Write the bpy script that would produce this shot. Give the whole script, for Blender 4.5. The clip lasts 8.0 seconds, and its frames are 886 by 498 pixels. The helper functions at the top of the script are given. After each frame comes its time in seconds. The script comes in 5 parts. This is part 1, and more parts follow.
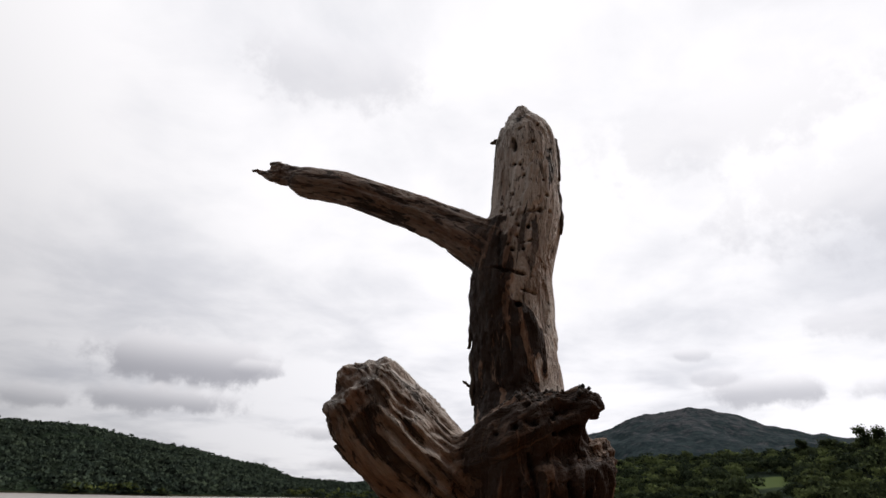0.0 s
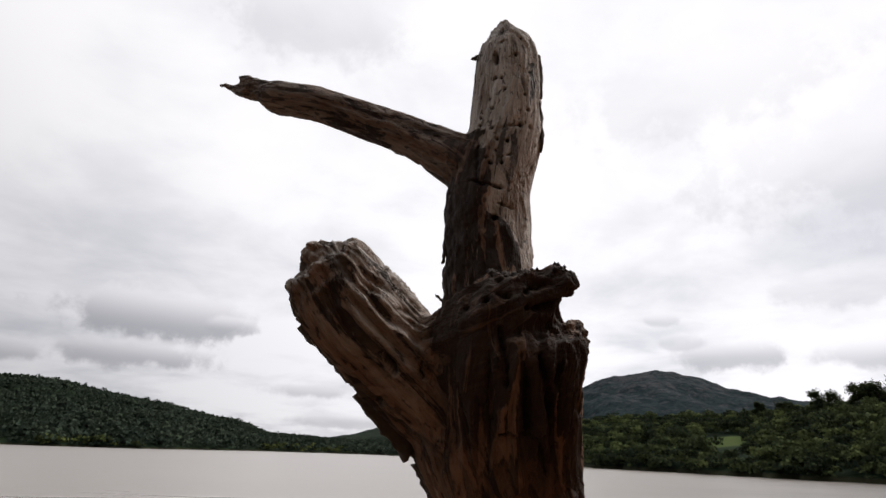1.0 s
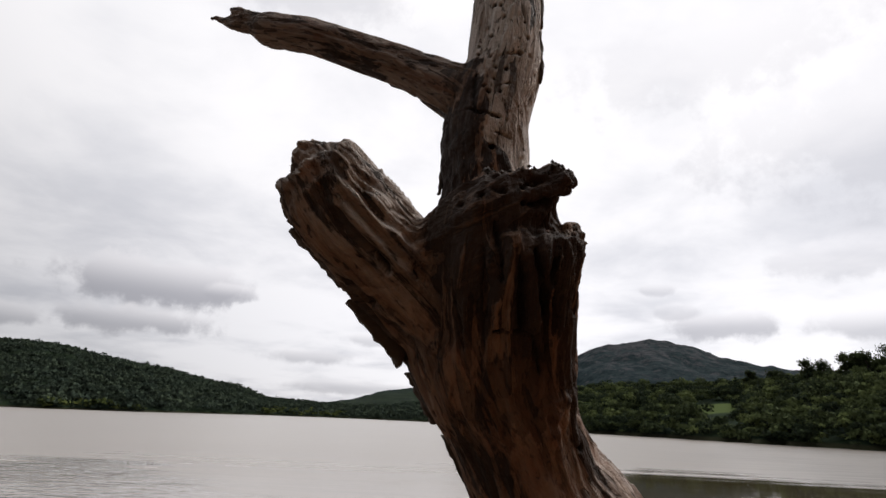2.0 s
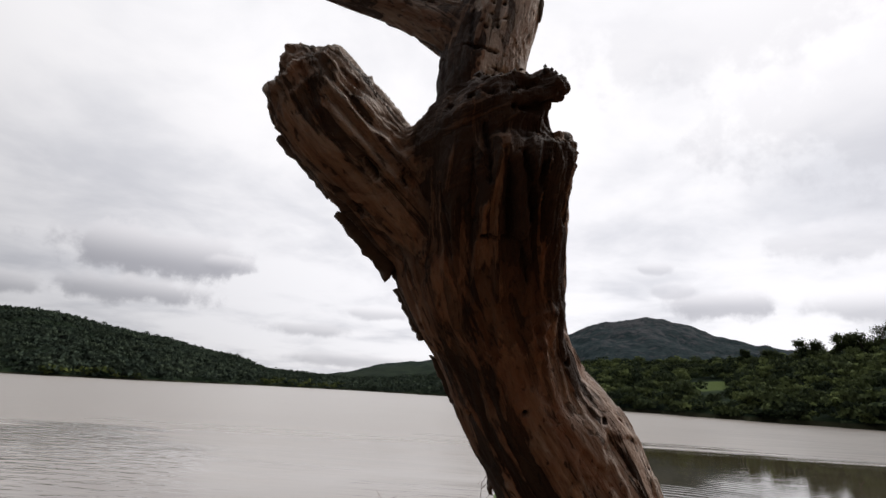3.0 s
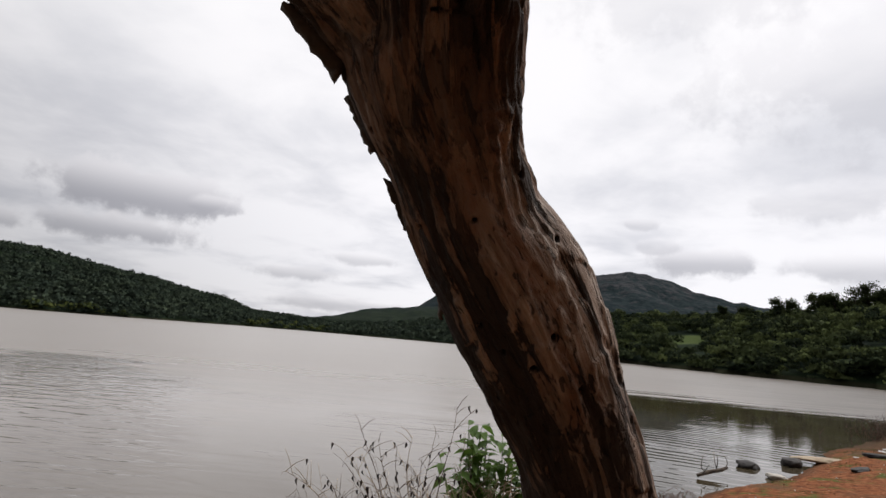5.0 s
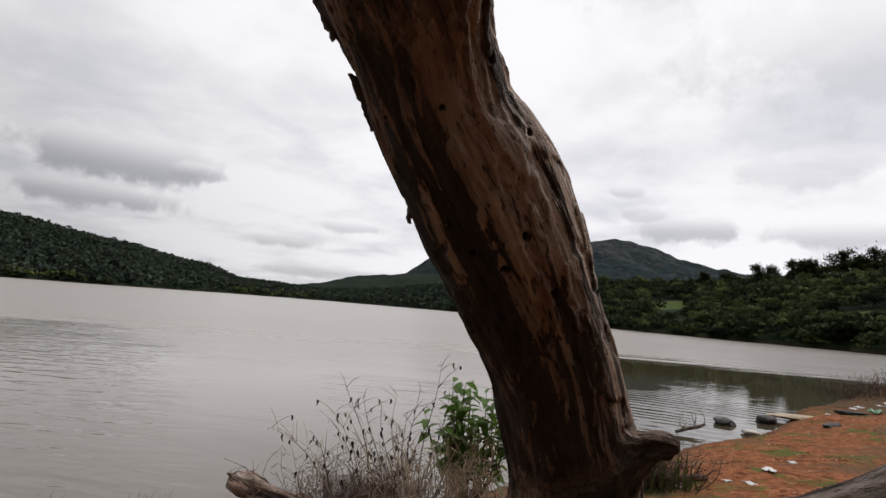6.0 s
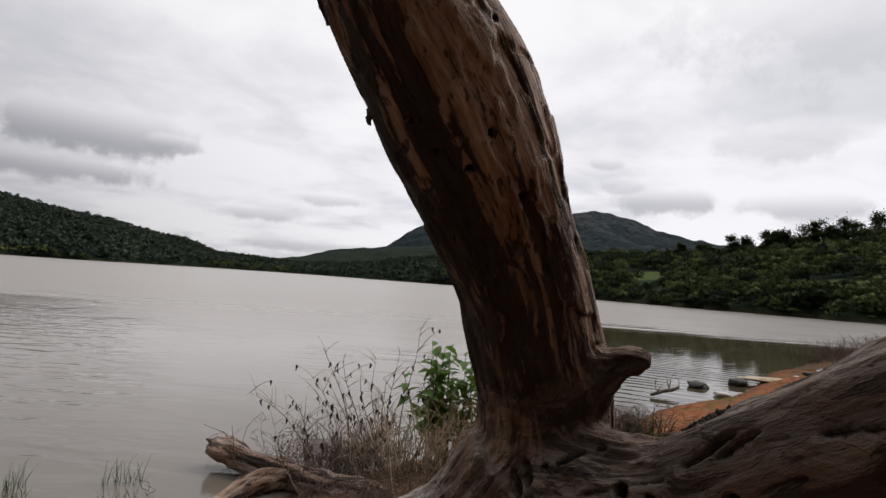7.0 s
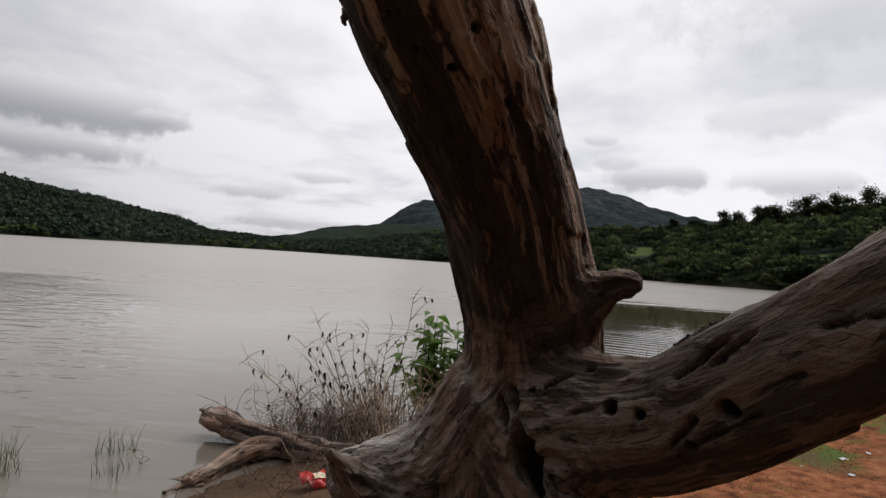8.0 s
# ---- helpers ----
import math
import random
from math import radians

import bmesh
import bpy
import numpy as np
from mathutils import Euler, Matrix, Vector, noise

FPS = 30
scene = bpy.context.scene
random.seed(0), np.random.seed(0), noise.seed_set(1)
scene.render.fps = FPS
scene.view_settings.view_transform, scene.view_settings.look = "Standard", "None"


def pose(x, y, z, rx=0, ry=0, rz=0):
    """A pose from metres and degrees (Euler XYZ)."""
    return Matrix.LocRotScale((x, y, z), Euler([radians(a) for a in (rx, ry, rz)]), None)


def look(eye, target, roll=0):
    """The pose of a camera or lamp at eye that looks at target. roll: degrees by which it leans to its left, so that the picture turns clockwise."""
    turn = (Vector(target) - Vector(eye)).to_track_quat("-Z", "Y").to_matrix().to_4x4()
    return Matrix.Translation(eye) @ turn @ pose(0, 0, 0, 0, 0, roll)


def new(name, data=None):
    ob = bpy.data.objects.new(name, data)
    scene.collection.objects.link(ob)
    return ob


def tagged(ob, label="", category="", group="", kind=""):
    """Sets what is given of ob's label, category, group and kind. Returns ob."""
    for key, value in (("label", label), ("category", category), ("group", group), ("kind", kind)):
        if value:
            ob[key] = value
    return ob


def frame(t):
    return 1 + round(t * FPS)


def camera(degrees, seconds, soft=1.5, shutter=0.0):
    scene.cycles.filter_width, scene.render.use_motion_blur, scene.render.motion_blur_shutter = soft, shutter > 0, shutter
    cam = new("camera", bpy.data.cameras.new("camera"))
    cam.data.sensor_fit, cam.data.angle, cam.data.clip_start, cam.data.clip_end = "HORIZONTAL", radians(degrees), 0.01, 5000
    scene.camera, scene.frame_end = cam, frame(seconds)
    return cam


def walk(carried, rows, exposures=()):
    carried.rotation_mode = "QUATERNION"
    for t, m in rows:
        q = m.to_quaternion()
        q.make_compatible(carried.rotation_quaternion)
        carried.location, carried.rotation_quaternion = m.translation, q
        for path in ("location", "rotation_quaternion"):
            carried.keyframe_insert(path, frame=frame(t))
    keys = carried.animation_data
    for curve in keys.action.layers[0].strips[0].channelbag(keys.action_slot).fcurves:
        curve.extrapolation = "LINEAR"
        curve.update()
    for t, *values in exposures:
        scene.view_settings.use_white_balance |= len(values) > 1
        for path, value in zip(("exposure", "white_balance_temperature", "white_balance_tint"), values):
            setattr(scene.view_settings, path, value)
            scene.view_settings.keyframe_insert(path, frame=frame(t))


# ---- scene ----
cam = camera(77.5, 8.0)
PATH = [
    (0, (-0.132, -0.933, 2.445), (-0.433, 0.866, 3.265), 1.4),
    (0.5, (-0.134, -0.9, 2.406), (-0.389, 0.931, 3.169), 1.6),
    (1, (-0.133, -0.859, 2.363), (-0.359, 1.003, 3.057), 1.9),
    (1.5, (-0.133, -0.835, 2.327), (-0.353, 1.049, 2.963), 2.0),
    (3, (-0.119, -0.791, 2.224), (-0.333, 1.133, 2.725), 3.1),
    (3.5, (-0.109, -0.774, 2.184), (-0.319, 1.162, 2.641), 3.5),
    (4, (-0.097, -0.758, 2.143), (-0.294, 1.19, 2.55), 3.9),
    (4.5, (-0.083, -0.744, 2.107), (-0.263, 1.213, 2.477), 4.4),
    (6, (-0.044, -0.682, 1.991), (-0.149, 1.305, 2.2), 4.5),
    (6.5, (-0.028, -0.663, 1.957), (-0.09, 1.329, 2.119), 3.9),
    (7, (-0.018, -0.638, 1.913), (-0.047, 1.359, 2.029), 4.0),
    (7.5, (-0.009, -0.612, 1.879), (-0.026, 1.387, 1.948), 4.1),
    (8, (0.0, -0.6, 1.84), (0.0, 1.4, 1.875), 3.7),
]
walk(cam, [(t, look(eye, target, roll)) for t, eye, target, roll in PATH], [(0.0, 0.02, 6500, 12), (3.5, 0.0, 6500, 12), (8.0, -0.12, 6500, 12)])


# ---- world and light ----
class Graph:
    """Small helper to chain shader nodes."""

    def __init__(self, tree):
        self.t = tree

    def put(self, slot, v):
        if hasattr(v, "is_linked"):
            self.t.links.new(v, slot)
        elif v is not None:
            slot.default_value = v

    def math(self, op, a, b=None, c=None, clamp=False):
        n = self.t.nodes.new("ShaderNodeMath")
        n.operation, n.use_clamp = op, clamp
        for k, v in enumerate((a, b, c)):
            self.put(n.inputs[k], v)
        return n.outputs[0]

    def vec(self, op, a, b=None, scale=None):
        n = self.t.nodes.new("ShaderNodeVectorMath")
        n.operation = op
        self.put(n.inputs[0], a)
        self.put(n.inputs[1], b)
        if scale is not None:
            self.put(n.inputs[3], scale)
        return n.outputs[0]

    def noise(self, vector, scale, detail=4.0, rough=0.55, distort=0.0):
        n = self.t.nodes.new("ShaderNodeTexNoise")
        self.put(n.inputs["Vector"], vector)
        n.inputs["Scale"].default_value, n.inputs["Detail"].default_value = scale, detail
        n.inputs["Roughness"].default_value, n.inputs["Distortion"].default_value = rough, distort
        return n.outputs["Fac"]

    def ramp(self, fac, stops, smooth=False):
        n = self.t.nodes.new("ShaderNodeValToRGB")
        self.put(n.inputs[0], fac)
        e = n.color_ramp.elements
        while len(e) < len(stops):
            e.new(0.5)
        for k, (p, c) in enumerate(stops):
            e[k].position, e[k].color = p, (c if len(c) == 4 else (*c, 1))
        if smooth:
            n.color_ramp.interpolation = "EASE"
        return n.outputs[0]

    def mix(self, fac, a, b, blend="MIX"):
        n = self.t.nodes.new("ShaderNodeMix")
        n.data_type, n.blend_type, n.clamp_factor = "RGBA", blend, True
        self.put(n.inputs[0], fac)
        for slot, v in ((n.inputs[6], a), (n.inputs[7], b)):
            self.put(slot, (*v, 1) if isinstance(v, tuple) and len(v) == 3 else v)
        return n.outputs[2]

    def range(self, v, a, b, c=0.0, d=1.0):
        n = self.t.nodes.new("ShaderNodeMapRange")
        n.interpolation_type = "SMOOTHSTEP"
        self.put(n.inputs[0], v)
        for k, x in enumerate((a, b, c, d)):
            n.inputs[k + 1].default_value = x
        return n.outputs[0]


SUN_AZ, SUN_EL = 58.0, 48.0  # degrees from +y towards +x, and up


def make_world():
    w = bpy.data.worlds.new("overcast_sky")
    w.use_nodes = True
    t = w.node_tree
    t.nodes.clear()
    g = Graph(t)
    way = t.nodes.new("ShaderNodeTexCoord").outputs["Generated"]
    sep = t.nodes.new("ShaderNodeSeparateXYZ")
    t.links.new(way, sep.inputs[0])
    x, y, z = sep.outputs
    up = g.math("MAXIMUM", z, 0.0)
    azi = g.math("MULTIPLY", g.math("ARCTAN2", x, y), 57.2958)
    ele = g.math("MULTIPLY", g.math("ARCSINE", z), 57.2958)
    # cloud deck seen in perspective
    flat = t.nodes.new("ShaderNodeCombineXYZ")
    low = g.math("ADD", up, 0.16)
    t.links.new(g.math("DIVIDE", x, low), flat.inputs[0])
    t.links.new(g.math("DIVIDE", y, low), flat.inputs[1])
    big = g.noise(flat.outputs[0], 0.9, 6.0, 0.5, 0.25)
    fine = g.noise(flat.outputs[0], 2.3, 7.0, 0.55, 0.3)
    deck = g.math("ADD", g.math("MULTIPLY", big, 0.65), g.math("MULTIPLY", fine, 0.35))
    deck = g.range(deck, 0.34, 0.56)
    high = g.range(ele, 0.0, 30.0)
    dark = g.mix(high, (0.63, 0.64, 0.685), (0.76, 0.77, 0.80))
    light = g.mix(high, (0.94, 0.94, 0.965), (0.99, 0.985, 0.99))
    col = g.mix(deck, dark, light)
    # single heaps of cloud: azimuth, elevation, half width, half height, how dark
    wob = g.noise(way, 8.0, 6.0, 0.62)
    wob2 = g.noise(way, 27.0, 4.0, 0.6)
    shift = g.math("ADD", g.math("MULTIPLY", g.math("SUBTRACT", wob, 0.5), 2.1), g.math("MULTIPLY", g.math("SUBTRACT", wob2, 0.5), 1.2))
    for a, e, wa, we, d in CLOUDS:
        da = g.math("DIVIDE", g.math("SUBTRACT", azi, a), wa)
        de = g.math("DIVIDE", g.math("SUBTRACT", ele, e), we)
        rr = g.math("SQRT", g.math("ADD", g.math("MULTIPLY", da, da), g.math("MULTIPLY", de, de)))
        rr = g.math("ADD", rr, shift)
        body = g.range(rr, 1.15, 0.55)
        under = g.range(de, 1.0, -0.5)
        shade = g.mix(under, (0.93, 0.92, 0.94), (0.47, 0.47, 0.505))
        col = g.mix(g.math("MULTIPLY", body, d), col, shade)
    # towards the veiled sun the deck is brighter, away from it darker
    s = Vector((math.sin(radians(SUN_AZ)) * math.cos(radians(SUN_EL)), math.cos(radians(SUN_AZ)) * math.cos(radians(SUN_EL)), math.sin(radians(SUN_EL))))
    dot = t.nodes.new("ShaderNodeVectorMath")
    dot.operation = "DOT_PRODUCT"
    t.links.new(way, dot.inputs[0])
    dot.inputs[1].default_value = s
    near = g.range(dot.outputs["Value"], -0.75, 0.48, BACK_SKY, 1.0)
    col = g.vec("SCALE", col, scale=near)
    # unseen sky behind dimmed further, to keep the tree's front dark
    col = g.vec("SCALE", col, scale=g.range(y, -0.7, 0.15, 0.28, 1.0))
    below = g.range(z, -0.03, 0.0)
    sky = t.nodes.new("ShaderNodeTexSky")
    sky.sky_type, sky.sun_disc = "NISHITA", False
    sky.sun_elevation, sky.sun_rotation = radians(SUN_EL), radians(SUN_AZ)
    blue = g.vec("SCALE", sky.outputs[0], scale=0.08)
    col = g.mix(0.06, col, blue)
    col = g.mix(below, (0.12, 0.12, 0.11), col)
    bg = t.nodes.new("ShaderNodeBackground")
    t.links.new(col, bg.inputs[0])
    bg.inputs[1].default_value = SKY_STRENGTH
    out = t.nodes.new("ShaderNodeOutputWorld")
    t.links.new(bg.outputs[0], out.inputs[0])
    scene.world = w


SKY_STRENGTH, BACK_SKY = 1.08, 0.06
CLOUDS = [
    (-35.2, 11.0, 8.6, 2.5, 0.95), (-35.5, 7.5, 6.8, 1.4, 0.85), (-27.5, 10.8, 2.6, 0.9, 0.6), (-45.0, 6.8, 3.5, 1.1, 0.7),
    (-19.5, 5.4, 4.5, 0.9, 0.6), (-12.5, 7.4, 3.6, 0.7, 0.5), (21.0, 9.2, 4.6, 1.5, 0.8), (15.0, 12.8, 2.0, 0.7, 0.4),
    (17.0, 10.6, 2.6, 0.8, 0.4), (31.5, 8.7, 4.8, 1.3, 0.6), (-24.0, 41.0, 13.0, 4.0, 0.30), (-15.0, 2.6, 9.0, 0.8, 0.6), (30.0, 14.5, 6.0, 1.6, 0.35),
    (34.0, 25.0, 16.0, 6.5, 0.30), (20.0, 34.0, 15.0, 5.0, 0.20),
]
make_world()
sun = new("sun", bpy.data.lights.new("sun", "SUN"))
sun.data.energy, sun.data.angle, sun.data.color = 1.6, radians(25), (1.0, 0.97, 0.92)
sun.matrix_world = look((math.sin(radians(SUN_AZ)) * 50, math.cos(radians(SUN_AZ)) * 50, math.tan(radians(SUN_EL)) * 50), (0, 0, 0))


# ---- numbers for noise and the lie of the land ----
def vnoise(p):
    """Smooth noise in -1..1 at points p (n x 3)."""
    p = np.asarray(p, float)
    i = np.floor(p).astype(np.int64)
    f = p - i
    u = f * f * (3 - 2 * f)
    out = np.zeros(len(p))
    for dx in (0, 1):
        for dy in (0, 1):
            for dz in (0, 1):
                h = (i[:, 0] + dx) * 374761393 + (i[:, 1] + dy) * 668265263 + (i[:, 2] + dz) * 1274126177
                h = (h ^ (h >> 13)) * 1103515245 & 0x7FFFFFFF
                h = (h ^ (h >> 11)) * 12345677 & 0x7FFFFFFF
                v = (h & 0xFFFFFF) / float(0xFFFFFF) * 2 - 1
                wx = u[:, 0] if dx else 1 - u[:, 0]
                wy = u[:, 1] if dy else 1 - u[:, 1]
                wz = u[:, 2] if dz else 1 - u[:, 2]
                out += v * wx * wy * wz
    return out


def fbm(p, octaves=4, gain=0.5):
    p = np.asarray(p, float)
    out, amp = np.zeros(len(p)), 1.0
    for k in range(octaves):
        out += amp * vnoise(p * 2.0**k + 17.3 * k)
        amp *= gain
    return out


EYE_XY = (0.0, -0.6)
SHORE = [(-180, 900), (-60, 330), (-45, 320), (-34, 300), (-23, 400), (-14, 400), (-9, 345), (0, 300), (8, 158), (15, 138), (23, 121), (30, 112), (40, 108), (60, 104), (180, 900)]
RIDGE_FAR = [(-180, 1600), (-60, 800), (-26, 800), (-23, 1150), (-16, 1100), (-12, 620), (0, 560), (8, 330), (15, 290), (23, 270), (60, 255), (180, 1600)]
RIDGE_UP = [(-180, 2.0), (-60, 5.0), (-44.7, 5.05), (-41.7, 5.05), (-39.4, 4.8), (-36.5, 4.1), (-32, 3.65), (-29, 2.9), (-25.5, 2.42), (-23.3, 1.45), (-20, 1.27), (-16.5, 1.1),
            (-14, 1.05), (-9, 1.6), (-6, 2.1), (-4, 2.5), (0, 3.0), (7, 3.7), (14.5, 4.4), (19, 4.5), (23, 4.75), (26.3, 5.2), (30, 5.9), (33, 6.4), (36, 6.9), (38.5, 7.2), (60, 8.5), (180, 2.0)]
HILL_UP = [(-180, 0.5), (-30, 0.6), (-19, 1.0), (-16.8, 1.2), (-15.2, 1.58), (-11.9, 2.46), (-8.5, 2.8), (-6.5, 3.2), (-3, 3.4), (3, 3.2), (10, 2.5), (30, 1.0), (180, 0.5)]
MOUNT_UP = [(-180, 0.5), (-12, 0.6), (-8.5, 1.5), (-6, 3.6), (-4.8, 4.6), (-3.5, 5.5), (-1.7, 6.0), (2, 5.7), (5, 5.6), (7.1, 6.19), (9.3, 7.28), (12, 7.7), (14.6, 7.97), (17.1, 7.4), (18.1, 7.15), (20.8, 6.14), (24, 5.35), (30, 4.2), (40, 2.0), (180, 0.5)]


def bank(x, y):
    """Metres inland from the near waterline; below 0 in the lake."""
    s = (x - y + 5.1 + 0.1 * np.maximum(0, x - 5)) / 1.414
    q = np.stack([x * 0.45, y * 0.45, 0 * x + 3.3], -1)
    return s + 0.45 * vnoise(q) * np.exp(-np.maximum(np.hypot(x, y) - 12, 0) / 20) + 0.12 * vnoise(q * 4.1)


def smooth_table(a, table):
    az, v = np.array(table, float).T
    return (np.interp(a - 0.5, az, v) + 2 * np.interp(a, az, v) + np.interp(a + 0.5, az, v)) / 4


def near_height(x, y):
    """The near bank and lake bed alone."""
    x, y = np.asarray(x, float), np.asarray(y, float)
    s = bank(x, y)
    n = np.stack([x, y, 0 * x], -1)
    # the 0.85 rise is an unseen hill, added behind to block sky light
    land = 0.50 * (1 - np.exp(-np.maximum(s, 0) / 1.7)) + 0.018 * np.maximum(s, 0) + 0.85 * np.maximum(0, s - 7.5) * (1 + 0.2 * vnoise(n * 0.08))
    land = np.minimum(land, 60 + 6 * vnoise(n * 0.03)) + 0.03 * vnoise(n * 1.7) + 0.012 * vnoise(n * 6.0)
    lake = -0.16 * np.maximum(-s, 0)
    near = np.where(s > 0, land, np.maximum(lake, -2.5) + 0.01 * vnoise(n * 5.0) * (s < -0.1))
    return near, s, n


def height(x, y):
    x, y = np.asarray(x, float), np.asarray(y, float)
    near, s, n = near_height(x, y)
    dx, dy = x - EYE_XY[0], y - EYE_XY[1]
    r, a = np.hypot(dx, dy), np.degrees(np.arctan2(dx, dy))
    a2 = a + 0.5 * vnoise(np.stack([a * 0.9, r * 0.004, 0 * a], -1))
    sh, rf = smooth_table(a, SHORE) * (1 + 0.02 * vnoise(np.stack([a * 0.8, 0 * a, 0 * a], -1))), smooth_table(a, RIDGE_FAR)
    top = rf * np.tan(np.radians(smooth_table(a, RIDGE_UP))) - 3.0
    k = np.clip((r - sh) / (rf - sh), 0, 1.0)
    far = np.where(r > sh, 0.4 + np.maximum(top, 1) * k**0.85 * (1 + 0.10 * vnoise(n * 0.02) * k * (1 - k) * 4), -2.5)
    far = np.where(r > rf, 0.4 + np.maximum(top, 1) * np.clip(1 - (r - rf) / (rf * 0.8), 0, 1), far)
    hill = 1500 * np.tan(np.radians(smooth_table(a, HILL_UP))) * np.clip((r - 800) / 650, 0, 1) * np.clip(1 - (r - 1540) / 900, 0, 1) + fbm(n * 0.03, 3) * 3.0 * (r > 900)
    m = np.clip((r - 1300) / 1130, 0, 1)
    craggy = fbm(n * 0.006, 4) * 18 * m * (1.12 - m) * 4 + fbm(n * 0.03, 3) * 5 * m
    mount = (2500 * np.tan(np.radians(smooth_table(a, MOUNT_UP))) * m**1.25 + craggy) * np.clip(1 - (r - 2560) / 1500, 0, 1)
    far = np.where(r > sh, np.maximum(far, np.maximum(hill, mount)), far)
    return np.where((s > 0) & (r < sh), near, np.where(r < sh, np.maximum(near, -2.5), np.where((s > 0) & (np.abs(a) > 42), np.maximum(near, far), far)))


# ---- materials ----
def material(name):
    m = bpy.data.materials.new(name)
    m.use_nodes = True
    t = m.node_tree
    b = t.nodes["Principled BSDF"]
    return m, t, b, Graph(t)


def bump(t, b, height_out, strength, distance):
    n = t.nodes.new("ShaderNodeBump")
    n.inputs["Strength"].default_value, n.inputs["Distance"].default_value = strength, distance
    t.links.new(height_out, n.inputs["Height"])
    t.links.new(n.outputs[0], b.inputs["Normal"])
    return n


def attr(t, name, out="Vector"):
    n = t.nodes.new("ShaderNodeAttribute")
    n.attribute_name = name
    return n.outputs[out]


def wood_look(g, t, grain, bleach_and_lit, calm):
    """Colour, height and gloss of dead wood for one set of grain coordinates."""
    long_ = g.vec("MULTIPLY", grain, (1.0, 1.0, 0.09))
    mid_ = g.vec("MULTIPLY", grain, (1.0, 1.0, 0.30))
    fibre = g.noise(long_, 300.0, 3.0, 0.65, 0.1)
    streak = g.noise(long_, 60.0, 5.0, 0.68, 0.35)
    streak = g.math("ADD", 0.5, g.math("MULTIPLY", g.math("SUBTRACT", streak, 0.5), g.math("SUBTRACT", 1.0, g.math("MULTIPLY", calm, 0.45))))
    blotch = g.noise(mid_, 19.0, 5.0, 0.65, 1.0)
    patch = g.noise(g.vec("MULTIPLY", grain, (1.0, 1.0, 0.17)), 25.0, 5.0, 0.62, 0.8)
    speck = g.noise(g.vec("MULTIPLY", grain, (1.0, 1.0, 0.35)), 120.0, 2.0, 0.5, 0.6)
    brown = g.ramp(streak, [(0.32, (0.095, 0.052, 0.034)), (0.44, (0.21, 0.126, 0.084)), (0.56, (0.33, 0.215, 0.150)), (0.70, (0.47, 0.335, 0.245))])
    grey = g.ramp(streak, [(0.28, (0.075, 0.060, 0.052)), (0.41, (0.38, 0.335, 0.30)), (0.55, (0.60, 0.55, 0.505)), (0.78, (0.74, 0.69, 0.64))])
    lift = g.math("ADD", bleach_and_lit, g.math("MULTIPLY", g.math("SUBTRACT", blotch, 0.5), 1.3), clamp=True)
    col = g.mix(lift, brown, grey)
    # thin plates of wood flaking off, each at its own height
    plate = t.nodes.new("ShaderNodeTexVoronoi")
    t.links.new(g.vec("ADD", g.vec("MULTIPLY", grain, (1, 1, 0.36)), g.vec("SCALE", g.vec("SUBTRACT", noise_colour(g, t, mid_, 55.0), (0.5, 0.5, 0.5)), scale=0.035)), plate.inputs["Vector"])
    plate.inputs["Scale"].default_value = 52.0
    level = g.math("MULTIPLY", plate.outputs["Color"], g.range(blotch, 0.42, 0.60))
    col = g.mix(g.math("MULTIPLY", level, 0.35), col, g.mix(lift, (0.30, 0.20, 0.14), (0.60, 0.55, 0.50)))
    rust = g.range(g.noise(mid_, 15.0, 3.0, 0.5, 0.5), 0.52, 0.66)
    col = g.mix(g.math("MULTIPLY", rust, g.range(lift, 0.7, 0.2, 0.1, 0.65)), col, (0.20, 0.088, 0.045))
    # dark rot and wet stains in long streaks, with edges of their own
    stain = g.math("ADD", patch, g.math("MULTIPLY", g.math("SUBTRACT", streak, 0.5), 0.35))
    stain = g.range(g.math("SUBTRACT", stain, g.math("MULTIPLY", g.math("MINIMUM", bleach_and_lit, 0.5), 0.24)), 0.462, 0.508)
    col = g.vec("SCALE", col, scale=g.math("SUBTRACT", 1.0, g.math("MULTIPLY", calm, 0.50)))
    stain = g.math("MULTIPLY", stain, g.math("SUBTRACT", 1.0, g.math("MULTIPLY", calm, 0.20)))
    col = g.mix(g.math("MULTIPLY", stain, 0.93), col, (0.016, 0.0085, 0.0062))
    col = g.mix(g.range(speck, 0.60, 0.68, 0.0, 0.7), col, (0.014, 0.010, 0.008))
    col = g.mix(g.range(fibre, 0.42, 0.32, 0.0, 0.4), col, (0.018, 0.012, 0.009))
    h = g.math("ADD", g.math("MULTIPLY", fibre, 0.40), g.math("MULTIPLY", streak, 0.45))
    h = g.math("ADD", h, g.math("MULTIPLY", level, 0.65))
    h = g.math("SUBTRACT", h, g.range(speck, 0.60, 0.68, 0.0, 0.25))
    h = g.math("ADD", h, g.math("MULTIPLY", g.noise(grain, 85.0, 3.0, 0.65), 0.5))
    h = g.math("ADD", h, g.math("MULTIPLY", blotch, 0.5))
    h = g.math("SUBTRACT", h, g.math("MULTIPLY", stain, 0.45))
    return col, h, streak


def noise_colour(g, t, vector, scale):
    n = t.nodes.new("ShaderNodeTexNoise")
    g.put(n.inputs["Vector"], vector)
    n.inputs["Scale"].default_value = scale
    return n.outputs["Color"]


